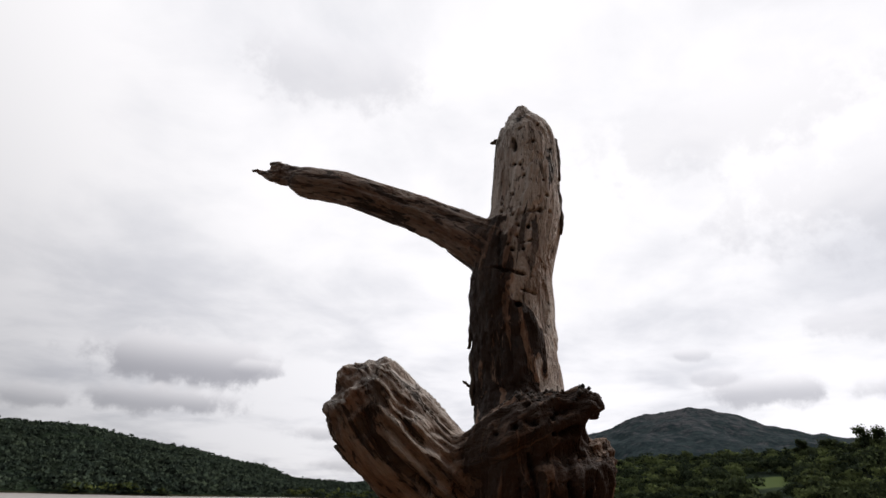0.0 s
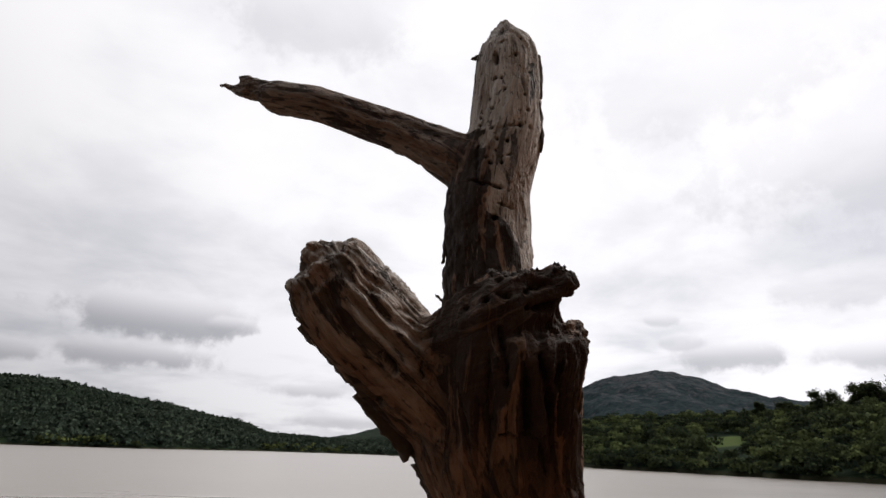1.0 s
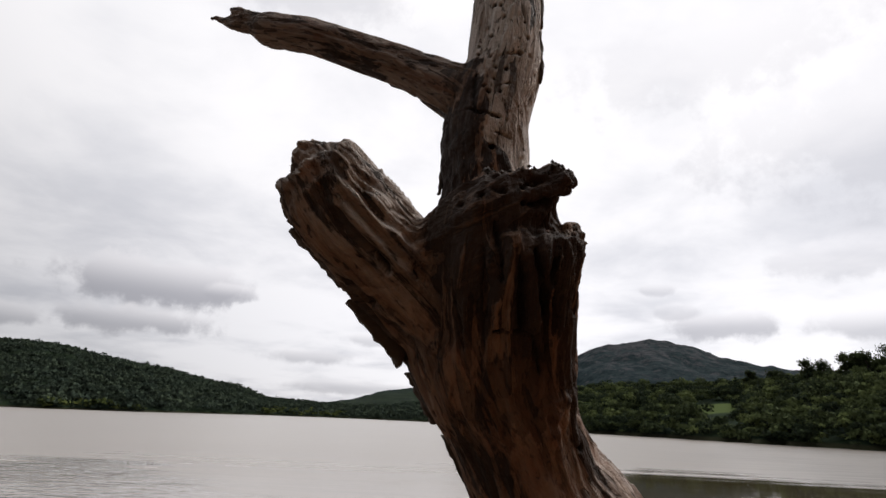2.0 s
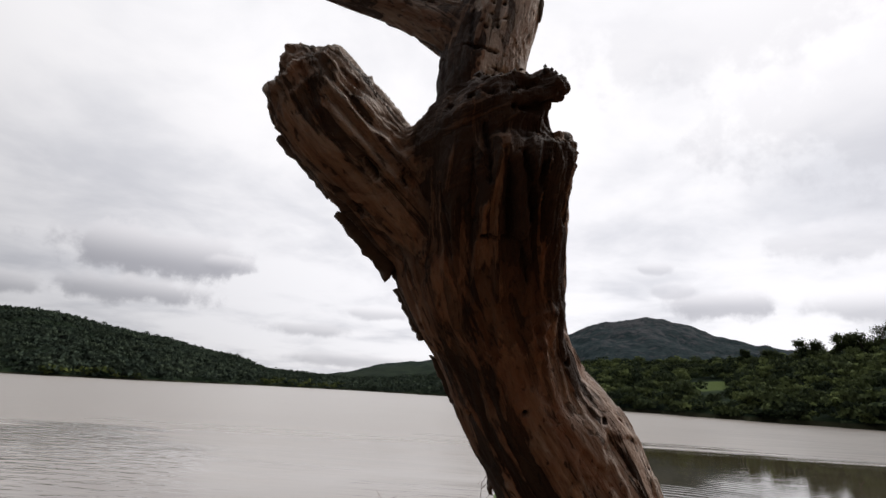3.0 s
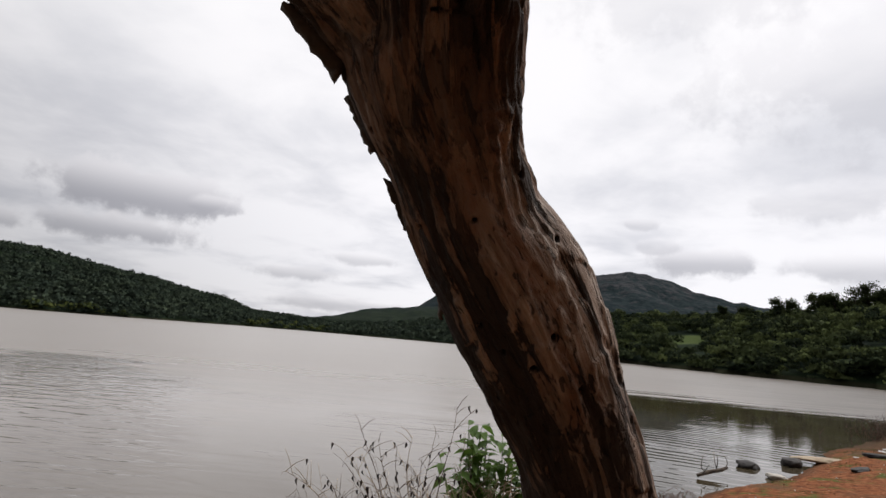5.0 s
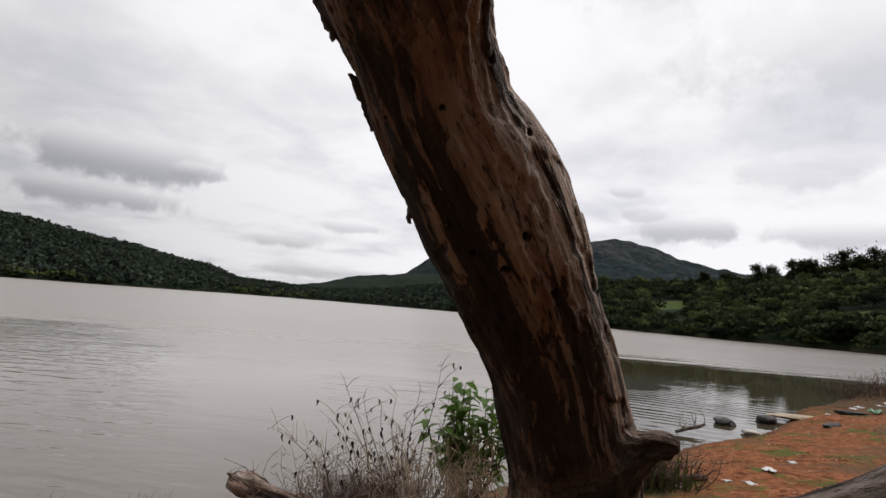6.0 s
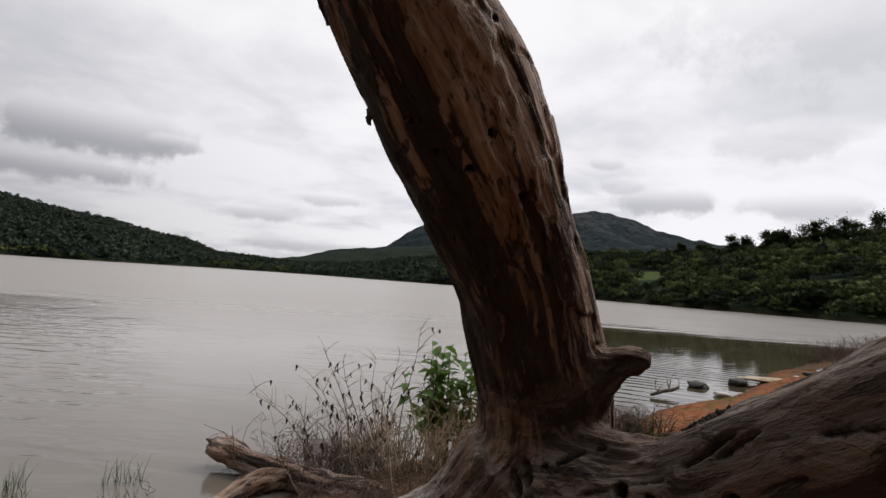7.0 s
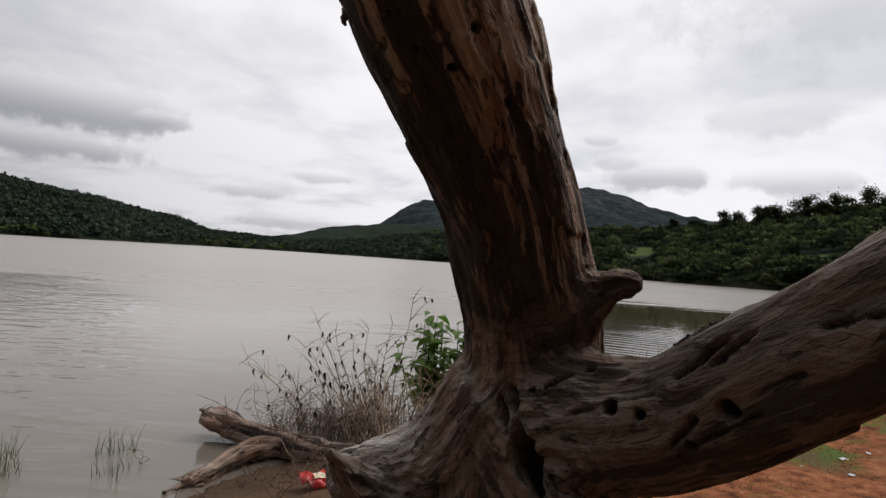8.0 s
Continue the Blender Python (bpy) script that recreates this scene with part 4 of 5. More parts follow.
def limb_coords(v):
    """For each limb: coordinates along its grain, and the distance to its surface (1 m where far off)."""
    names = list(BOUGHS)
    local, dist = np.zeros((len(names), len(v), 3)), np.ones((len(names), len(v)))
    for n, name in enumerate(names):
        c = spline(BOUGHS[name], 0.022)
        reach = c[:, 3].max() + 0.06
        at = np.where(((v > c[:, :3].min(0) - reach) & (v < c[:, :3].max(0) + reach)).all(1))[0]
        t, n1, n2 = frames_along(c[:, :3])
        s = np.concatenate([[0], np.cumsum(np.linalg.norm(np.diff(c[:, :3], axis=0), axis=1))])
        p = v[at]
        near = (c[:, :3] ** 2).sum(1)[None].astype(np.float32) - 2 * p.astype(np.float32) @ c[:, :3].T.astype(np.float32)
        idx = near.argmin(1)
        off = p - c[idx, :3]
        ax = (off * t[idx]).sum(1)
        local[n, at] = np.stack([(off * n1[idx]).sum(1), (off * n2[idx]).sum(1), s[idx] + ax], 1)
        dist[n, at] = np.linalg.norm(off - ax[:, None] * t[idx] * (np.abs(ax) < 0.02)[:, None], axis=1) - c[idx, 3]
    return names, local, dist


def shares(dist):
    w = np.exp(-(dist - dist.min(0)) / 0.016)
    return w / w.sum(0)


def bark_left(v):
    """1 where the upright trunk still wears its dark inner bark, 0 where it is bare and bleached."""
    edge = np.interp(v[:, 2], [2.5, 2.72, 2.80, 2.85, 2.95, 3.04, 3.07], [-0.095, -0.10, -0.125, -0.165, -0.172, -0.195, -0.40])
    return np.clip((edge - v[:, 0] + 0.028 * fbm(v * (34, 34, 13), 3)) / 0.012 + 0.5, 0, 1)


def face_point(v, p):
    """The vertex of the near face that lies behind or before the place p, seen from the path's side."""
    eye = np.array((0.0, -0.6, 1.84) if p[2] < 1.95 else (-0.12, -0.8, 2.25))
    way = np.array(p) - eye
    way /= np.linalg.norm(way)
    off = v - eye
    deep = off @ way
    side = np.linalg.norm(off - deep[:, None] * way, axis=1)
    ok = np.where(side < 0.004)[0]
    return ok[deep[ok].argmin()] if len(ok) else ((v - p) ** 2).sum(1).argmin()


def sculpt(v, f):
    """Grooves, lumps, flaked patches, breaks, splits and holes on the skin."""
    dist = limb_coords(v)[2]
    # fill the crotches a little
    two = np.sort(dist, 0)[:2]
    joint = np.clip(1 - (two[1] - two[0]) / 0.03, 0, 1)[:, None]
    v = v + (relax(v, f, 30) - v) * joint * 0.9
    names, local, dist = limb_coords(v)
    w = shares(dist)
    nrm = normals_of(v, f)
    move = np.zeros(len(v))
    for k, name in enumerate(names):
        on = np.where(w[k] > 0.02)[0]
        q = local[k][on] + k * 3.1
        groove, lump = ROUGH[name]
        bend = q + 0.006 * np.stack([vnoise(q * 22), vnoise(q * 22 + 9), 0 * q[:, 0]], 1)
        fine = 118 if name == "cut_stub" else 84
        ribs = vnoise(bend * (fine, fine, fine * 0.05))
        ribs2 = vnoise(bend * (170, 170, 12) + 5)
        d = groove * (0.8 * (1 - 2 * np.abs(ribs)) - 0.3 + 0.35 * ribs2) + lump * fbm(q * (9, 9, 5), 2)
        # patches where the outer wood has flaked away, with sharp rims
        flake = np.clip((fbm(bend * (17, 17, 5.0) + 40, 3) - 0.12) * 16, 0, 1)
        flake2 = np.clip((fbm(bend * (34, 34, 15) + 70, 2) - 0.26) * 12, 0, 1)
        d -= 0.0040 * flake + 0.0026 * flake2
        move[on] += w[k][on] * d
    up = w[names.index("upper_trunk")]
    move += up * bark_left(v) * (0.004 + 0.004 * fbm(v * (70, 70, 40), 2))
    # burr where the trunk bends, and the swirl round the old knot at the crotch
    dk = np.linalg.norm(v - (-0.068, -0.147, 2.304), axis=1)
    move += np.exp(-((dk / 0.030) ** 2)) * (0.006 + 0.0025 * np.cos(dk * 330 + 3 * vnoise(v * 40)))
    dk = np.linalg.norm((v - (0.178, 0.085, 1.590)) * (1, 0.8, 0.85), axis=1)
    move += np.exp(-((dk / 0.055) ** 2)) * (0.014 + 0.0085 * np.cos(dk * 380 + 2 * vnoise(v * 20)))
    v2 = v + nrm * move[:, None]
    for end, reach, amp in ENDS:
        far = np.linalg.norm(v - end, axis=1)
        on = np.where(far < reach)[0]
        fall = (1 - far[on] / reach) ** 0.7
        v2[on] += nrm[on] * (amp * fall * (fbm(v[on] * 48, 3) + 0.5 * vnoise(v[on] * (30, 30, 170))))[:, None]
    pit = np.zeros(len(v))
    for a, b, half, deep in GOUGES_TOP + GOUGES_UPPER + GOUGES_LIMB + GOUGES_CROTCH:
        a, b = [v[face_point(v, p)] for p in (a, b)]
        on = np.where(np.linalg.norm(v - (a + b) / 2, axis=1) < np.linalg.norm(b - a) / 2 + 0.05)[0]
        p, n = v[on], nrm[on]
        u = np.clip(((p - a) @ (b - a)) / ((b - a) @ (b - a)), 0, 1)
        off = p - (a + u[:, None] * (b - a))
        side = np.linalg.norm(off - (off * n).sum(1)[:, None] * n * 0.85, axis=1) + 0.0025 * vnoise(p * 90)
        width = half * (0.35 + 0.65 * np.sin(np.pi * np.clip(u, 0.05, 0.95)))
        cut = np.clip(1.25 - side / width, 0, 1)
        v2[on] -= n * (deep * cut)[:, None]
        pit[on] = np.maximum(pit[on], np.clip(cut * 1.6 - 0.5, 0, 0.8) * min(1.0, deep / 0.008))
    spots = [(np.array(q[:3]), q[3]) for q in HOLES_UPPER + HOLES_LOWER]
    rng = random.Random(8)
    for limb, low, high, front, count in (("upper_trunk", 2.72, 3.3, 0.235, 16), ("trunk", 1.75, 2.3, 0.14, 12)):
        cand = np.where((w[names.index(limb)] > 0.7) & (v[:, 1] < front) & (v[:, 2] > low) & (v[:, 2] < high))[0]
        spots += [(v[k], rng.uniform(0.0024, 0.0036)) for k in rng.sample(cand.tolist(), count)]
    for p, r in spots:
        k = face_point(v, p)
        way = -nrm[k]
        off = v - v[k]
        on = np.where((off**2).sum(1) < (3 * r) ** 2)[0]
        side = np.linalg.norm(off[on] - (off[on] @ way)[:, None] * way, axis=1) * (1 + 0.16 * vnoise(v[on] * (1.2 / r)))
        deep = np.clip((1 - side / (r + 0.0012)) * 3.0, 0, 1)
        v2[on] += way * (r * 2.6 * deep)[:, None]
        pit[on] = np.maximum(pit[on], deep)
    return v2, pit


def components(f, count):
    """A number for each vertex that is the same for all that hang together."""
    lab = np.arange(count)
    while True:
        low = lab[f].min(1)
        new_lab = lab.copy()
        for k in range(4):
            np.minimum.at(new_lab, f[:, k], low)
        new_lab = new_lab[new_lab]
        new_lab = new_lab[new_lab]
        if (new_lab == lab).all():
            return lab
        lab = new_lab


def make_dead_tree():
    v, f = fill_limbs()
    v = relax(v, f, 4)
    v, pit = sculpt(v, f)
    v = relax(v, f, 1) * 0.3 + v * 0.7
    nrm = normals_of(v, f)
    SKIN[:] = [v, nrm]
    tree = thing("dead_tree", "dead grey-brown tree with sawn and broken limbs standing on the bank", "dead tree", (0.12, 0.26, 0.45))
    labels = {"trunk": "leaning brown trunk with dark stains and flaked patches", "upper_trunk": "upright bleached trunk top with beetle holes", "side_branch": "bare broken side branch",
              "cut_stub": "thick cut limb with deep grooves", "broken_stub": "rotten broken limb", "limb": "thick grey limb with holes", "knob": "short broken branch stub", "broken_rim": "dark crumbling rim of the broken limb"}
    names, local, dist = limb_coords(v)
    w = shares(dist)
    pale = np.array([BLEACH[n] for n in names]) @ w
    # cut limb's top painted lighter and its underside darker, as light falls
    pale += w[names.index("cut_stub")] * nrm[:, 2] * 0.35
    # light painted in: trunk's right side and upward faces paler, its left more stained
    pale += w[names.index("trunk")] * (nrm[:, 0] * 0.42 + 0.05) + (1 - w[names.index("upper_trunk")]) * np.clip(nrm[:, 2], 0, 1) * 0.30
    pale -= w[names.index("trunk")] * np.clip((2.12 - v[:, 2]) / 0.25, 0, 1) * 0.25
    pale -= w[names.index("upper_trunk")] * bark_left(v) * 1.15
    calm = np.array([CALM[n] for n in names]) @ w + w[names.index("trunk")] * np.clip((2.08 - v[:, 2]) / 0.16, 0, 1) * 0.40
    join = {"low_spike": "low_limb", "stub_cap": "cut_stub", "root": "trunk", "splinter_top": "side_branch", "splinter": "side_branch", "saddle": "trunk", "ledge": "broken_stub", "limb_edge": "limb"}
    share = sum(w[:, f[:, k]] for k in range(4))
    first = share.argmax(0)
    share[first, np.arange(len(f))] = -1
    other = share.argmax(0)
    home = np.array([names.index(join.get(n, n)) for n in names])
    group = home[first]
    # loose islands go to the limb round them
    trunk = names.index("trunk")
    for g in set(home) - {trunk}:
        on = np.where(group == g)[0]
        lab = components(f[on], len(v))[f[on, 0]]
        ids, sizes = np.unique(lab, return_counts=True)
        group[on[lab != ids[sizes.argmax()]]] = trunk
    for g in sorted(set(home)):
        on = np.where(group == g)[0]
        name = names[g]
        used, back = np.unique(f[on], return_inverse=True)
        me = fast_mesh(name, v[used], back.reshape(-1, 4), WOOD, True)
        vert = f[on].ravel()
        one, two = np.repeat(first[on], 4), np.repeat(other[on], 4)
        for at, who in (("grain", one), ("grain_b", two)):
            me.attributes.new(at, "FLOAT_VECTOR", "CORNER").data.foreach_set("vector", (local[who, vert] + who[:, None] * 0.37).astype(np.float32).ravel())
        fade = w[two, vert] / (w[one, vert] + w[two, vert])
        me.attributes.new("fade", "FLOAT", "CORNER").data.foreach_set("value", fade.astype(np.float32))
        for at, values in (("bleach_and_lit", pale), ("calm", calm), ("pit", pit)):
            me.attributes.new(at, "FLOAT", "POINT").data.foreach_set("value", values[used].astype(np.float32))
        me.normals_split_custom_set_from_vertices(nrm[used].tolist())
        part(name, me, tree, labels.get(name, ""))
    return tree


DEAD_TREE = make_dead_tree()


def grained(name, rows, step, sides, rough, seed, bleach_and_lit, relief=1.0):
    """A limb of the dead-wood material with its grain along it."""
    v, f = tube_arrays(rows, step, sides, rough, seed)
    c = spline(rows, step)
    ang = np.arange(sides) / sides * 2 * np.pi
    s = np.concatenate([[0], np.cumsum(np.linalg.norm(np.diff(c[:, :3], axis=0), axis=1))])
    gr = np.stack([np.cos(ang)[None] * c[:, 3:4], np.sin(ang)[None] * c[:, 3:4], s[:, None] + 0 * ang[None]], -1).reshape(-1, 3)
    gr = np.vstack([gr, [0, 0, 0], [0, 0, s[-1]]]) * 0.45 + seed
    # ribs along the grain
    t = (fbm(gr * (70, 70, 8), 2) * 0.012 + fbm(gr * (20, 20, 9), 2) * 0.016) * relief
    mid = np.vstack([np.repeat(c[:, :3], sides, 0), c[:1, :3], c[-1:, :3]])
    out = v - mid
    out /= np.maximum(np.linalg.norm(out, axis=1), 1e-6)[:, None]
    me = fast_mesh(name, v + out * t[:, None], f, WOOD, True)
    for at in ("grain", "grain_b"):
        me.attributes.new(at, "FLOAT_VECTOR", "POINT").data.foreach_set("vector", gr.astype(np.float32).ravel())
    me.attributes.new("bleach_and_lit", "FLOAT", "POINT").data.foreach_set("value", np.full(len(v), bleach_and_lit, np.float32))
    return me


part("trunk_base", grained("trunk_base", [(0.10, 0.30, 0.36, 0.30), (0.115, 0.28, 0.60, 0.21), (0.125, 0.26, 0.95, 0.16), (0.130, 0.245, 1.25, 0.14), (0.132, 0.24, 1.43, 0.133)], 0.02, 60, 0.06, 2.0, 0.2), DEAD_TREE, "thick weathered base of the trunk")
part("root_flare", grained("root_flare", [(0.30, -0.06, 0.38, 0.13), (0.27, -0.02, 0.8, 0.09), (0.235, 0.04, 1.2, 0.085), (0.20, 0.09, 1.42, 0.084)], 0.02, 40, 0.08, 5.0, 0.2), DEAD_TREE)


def on_skin(p, stand):
    """The nearest place on the tree's skin, lifted off it by stand metres along the normal."""
    k = ((SKIN[0] - np.array(p)) ** 2).sum(1).argmin()
    return Vector(SKIN[0][k] + SKIN[1][k] * stand)


def strip_mesh(rows, side, out, thick, rng):
    """A ragged strip: centre line and half width rows, spread along side, thick along out."""
    v, n = [], len(rows)
    for p, w, th in rows:
        for sx, sy in ((-1, -0.6), (0, -1), (1, -0.6), (1, 0.6), (0, 1), (-1, 0.6)):
            v.append(p + side * (sx * w * rng.uniform(0.86, 1.12)) + out * (sy * th * thick / 2 * rng.uniform(0.7, 1.2)))
    f = [(0, 1, 2, 3), (0, 3, 4, 5)]
    e = (n - 1) * 6
    f += [(e + 3, e + 2, e + 1, e), (e + 5, e + 4, e + 3, e)]
    for k in range(n - 1):
        for s in range(6):
            f.append((k * 6 + s, (k + 1) * 6 + s, (k + 1) * 6 + (s + 1) % 6, k * 6 + (s + 1) % 6))
    return fast_mesh("bark_flake", np.array([p[:] for p in v]), np.array(f)[:, ::-1], BARK)


def bark_slab(a, b, wide, thick, out, stand, seed):
    """A torn strip of bark lying on the skin from a to b; ragged, tapering to its lower tip."""
    rng = random.Random(seed)
    a, b, out = Vector(a), Vector(b), Vector(out).normalized()
    side = (b - a).normalized().cross(out).normalized()
    rows = []
    for k in range(11):
        u = k / 10
        rows.append((on_skin(a.lerp(b, u), stand * u), wide / 2 * (1.0 - 0.75 * u**3) * (0.55 + 0.45 * min(1, u * 6)), 1.25 - 0.55 * u))
    return strip_mesh(rows, side, out, thick, rng)


def bark_plate(a, b, wide, thick, seed):
    """A plate of bark whose outer edge runs from a to b, both tips free, rooted in the wood behind."""
    rng = random.Random(seed)
    a, b = Vector(a), Vector(b)
    d = (b - a).normalized()
    inward = (Vector((1, 0.55, 0)) - d * d.dot(Vector((1, 0.55, 0)))).normalized()
    out = d.cross(inward).normalized()
    rows = []
    for k in range(15):
        u = k / 14
        w = wide * min(1.0, 0.12 + u * 2.2) * min(1.0, 0.10 + (1 - u) * 6.0)
        edge = a.lerp(b, u) + inward * (0.0035 * abs(noise.noise(Vector((u * 9, seed, 0)))))
        rows.append((edge + inward * (w / 2), w / 2, 0.8 + 0.4 * rng.random()))
    return strip_mesh(rows, inward, out, thick, rng)


# bark plates that stand off the underside of the cut limb and the trunk: outer edge from, to, width, thickness
PLATES = [((-0.324, -0.165, 2.427), (-0.259, -0.14, 2.351), 0.034, 0.020), ((-0.256, -0.105, 2.347), (-0.221, -0.082, 2.286), 0.030, 0.018), ((-0.213, -0.03, 2.269), (-0.186, 0.01, 2.210), 0.024, 0.014), ((-0.385, -0.222, 2.500), (-0.327, -0.187, 2.440), 0.034, 0.022)]
for k, row in enumerate(PLATES):
    part("bark_plate", bark_plate(*row, 300 + k), DEAD_TREE, "torn dark bark plate" if k == 0 else "")
# torn bark on the skin: from, to, width, thickness, outward way, how far the tip stands off
FLAKES = [
    ((-0.258, 0.25, 2.80), (-0.262, 0.24, 2.74), 0.024, 0.010, (-1.0, -0.2, 0.0), 0.006),
    ((-0.255, 0.24, 2.72), (-0.258, 0.24, 2.62), 0.030, 0.012, (-1.0, -0.3, 0.0), 0.002),
    ((-0.040, 0.25, 3.275), (-0.036, 0.25, 3.15), 0.030, 0.009, (1.0, -0.2, 0.0), 0.002),
    ((-0.040, 0.25, 3.14), (-0.048, 0.25, 3.01), 0.024, 0.008, (1.0, -0.2, 0.0), 0.002),
    ((-0.203, 0.27, 3.30), (-0.216, 0.262, 3.283), 0.010, 0.012, (-1.0, 0.0, 0.3), 0.014),
    ((-0.250, 0.25, 2.655), (-0.285, 0.24, 2.672), 0.012, 0.007, (0.2, -0.3, 1.0), 0.022),
    ((-0.125, 0.02, 2.115), (-0.136, 0.01, 2.088), 0.016, 0.008, (-1.0, -0.2, 0.3), 0.006),
]
for k, row in enumerate(FLAKES):
    part("bark_flake", bark_slab(*row, 200 + k), DEAD_TREE, "torn dark bark strip" if k == 0 else "")


# ---- things on the bank ----
def at_ground(x, y, lift=0.0):
    return float(near_height(np.array([float(x)]), np.array([float(y)]))[0][0]) + lift


def leaf_mesh(name, length, wide, mat, fold=0.25, droop=0.3):
    """A pointed leaf, folded along its midrib, growing along +x from the origin."""
    n = 6
    v, f = [], []
    for k in range(n):
        u = k / (n - 1)
        w = wide * math.sin(math.pi * min(1, 0.06 + u * 0.94) ** 0.8) * (1 - 0.1 * u)
        z = -droop * length * u * u
        v += [(length * u, -w / 2, z + fold * w), (length * u, 0, z), (length * u, w / 2, z + fold * w)]
    for k in range(n - 1):
        a = 3 * k
        f += [(a, a + 3, a + 4, a + 1), (a + 1, a + 4, a + 5, a + 2)]
    return fast_mesh(name, v, f, mat, True)


def dry_weed(rng, base, tip, bend, thick, leaves, side):
    """One dead stem that arches over at its tip, with a few twigs and hanging withered leaves."""
    bx, by = base
    bz = max(at_ground(bx, by), -0.05) - 0.03
    weed = thing("dry_weed", "dry brown weed stem with withered hanging leaves", "dead weed", (bx, by, bz), "dead weeds at the water's edge")
    b, t = np.array((bx, by, bz)), np.array(tip)
    rows = []
    for k in range(6):
        u = k / 5
        p = b + (t - b) * u + np.array((0.05 * math.sin(u * 5 + bx * 9), 0, bend * math.sin(u * math.pi) * 0.4))
        rows.append((*p, thick * (1 - 0.72 * u)))
    hook = np.array(rows[-1][:3]) + (-0.03 * np.sign(bend + 0.001), 0, -0.03)
    rows.append((*hook, thick * 0.2))
    pieces = [tube_arrays(rows, 0.06, 5)]
    c = spline(rows, 0.05)
    spots = []
    for k in range(side):
        i = int(len(c) * rng.uniform(0.25, 0.92))
        p = c[i, :3]
        aa, ln = rng.uniform(0, 6.28), rng.uniform(0.10, 0.32)
        e = p + np.array((math.cos(aa) * ln * 0.8, math.sin(aa) * ln * 0.5, ln * rng.uniform(0.2, 0.9)))
        pieces.append(tube_arrays([(*p, thick * 0.42), (*(0.5 * (p + e) + (0, 0, 0.02)), thick * 0.34), (*e, thick * 0.2)], 0.06, 4))
        spots.append(e)
    part("stem", merged("stem", pieces, DRY if rng.random() < 0.7 else STRAW), weed)
    for k in range(leaves):
        p = spots[k] if k < len(spots) and rng.random() < 0.7 else c[int(len(c) * rng.uniform(0.5, 0.999)), :3]
        turn = pose(*p, rng.uniform(-40, 40), rng.uniform(50, 95), rng.uniform(0, 360))
        part("withered_leaf", rng.choice(DEAD_LEAVES), weed, at=Matrix.Translation(-Vector((bx, by, bz))) @ turn)


DEAD_LEAVES = [leaf_mesh("withered_leaf", ln, wd, DEADLEAF, 0.7, 0.5) for ln, wd in ((0.055, 0.025), (0.047, 0.021), (0.066, 0.027))]
rng = random.Random(5)
# base, tip: the tall ones that stand out
for base, tip, bend in [((-0.35, 4.62), (-0.30, 4.60, 1.46), 0.02), ((-0.80, 4.75), (-1.13, 4.70, 1.18), 0.10), ((-0.95, 4.55), (-1.74, 4.34, 0.80), 0.25), ((-0.85, 4.70), (-1.19, 4.55, 0.93), 0.10), ((-1.0, 4.50), (-1.41, 4.36, 0.80), 0.18),
                        ((-0.45, 4.70), (-0.47, 4.60, 1.20), -0.05), ((-0.55, 4.60), (-0.65, 4.62, 1.16), 0.05), ((-0.60, 4.75), (-0.77, 4.65, 1.04), 0.08), ((-0.70, 4.60), (-0.92, 4.62, 1.10), 0.06), ((-0.30, 4.80), (-0.20, 4.75, 1.22), 0.03),
                        ((-0.75, 4.55), (-1.02, 4.45, 0.98), 0.10), ((-0.42, 4.55), (-0.58, 4.5, 1.0), 0.05), ((-0.5, 4.5), (-0.36, 4.45, 0.92), -0.05), ((-0.62, 4.5), (-0.85, 4.40, 0.80), 0.1), ((-0.2, 4.6), (-0.1, 4.5, 1.05), -0.05)]:
    dry_weed(rng, base, tip, bend, 0.0065, rng.randint(4, 7), rng.randint(6, 10))
for k in range(26):
    bx, by = rng.uniform(-1.35, 0.15), 0
    by = 4.55 + 0.5 * (bx + 0.6) * 0.3 + rng.uniform(-0.45, 0.35)
    hh = rng.uniform(0.35, 0.85)
    dry_weed(rng, (bx, by), (bx + rng.uniform(-0.45, 0.25), by + rng.uniform(-0.25, 0.2), hh), rng.uniform(-0.1, 0.2), rng.uniform(0.003, 0.0055), rng.randint(0, 2), rng.randint(4, 8))


def twig_mat(name, label, cx, cy, wx, wy, count, tall, mat, seed, thin=0.0035):
    """A tangle of fine dry twigs."""
    r = np.random.default_rng(seed)
    pieces = []
    for k in range(count):
        x, y = cx + r.normal() * wx, cy + r.normal() * wy
        z = max(at_ground(x, y), 0.0) - 0.02
        h = tall * r.uniform(0.3, 1.0)
        lean = r.normal(size=2) * 0.4 * h
        p = np.array((x, y, z))
        e = p + (lean[0], lean[1], h)
        mid = 0.5 * (p + e) + r.normal(size=3) * 0.05
        pieces.append(tube_arrays([(*p, thin), (*mid, thin * 0.8), (*e, thin * 0.35)], 0.08, 4))
        for q in range(3):
            s = p + (e - p) * r.uniform(0.35, 0.9)
            pieces.append(tube_arrays([(*s, thin * 0.6), (*(s + r.normal(size=3) * (0.05, 0.05, 0.03) + (0, 0, 0.04)), thin * 0.5), (*(s + r.normal(size=3) * (0.09, 0.09, 0.04) + (0, 0, 0.07)), thin * 0.3)], 0.08, 4))
    ob = new(name, merged(name, pieces, mat))
    tagged(ob, label, "brush", kind="stuff")


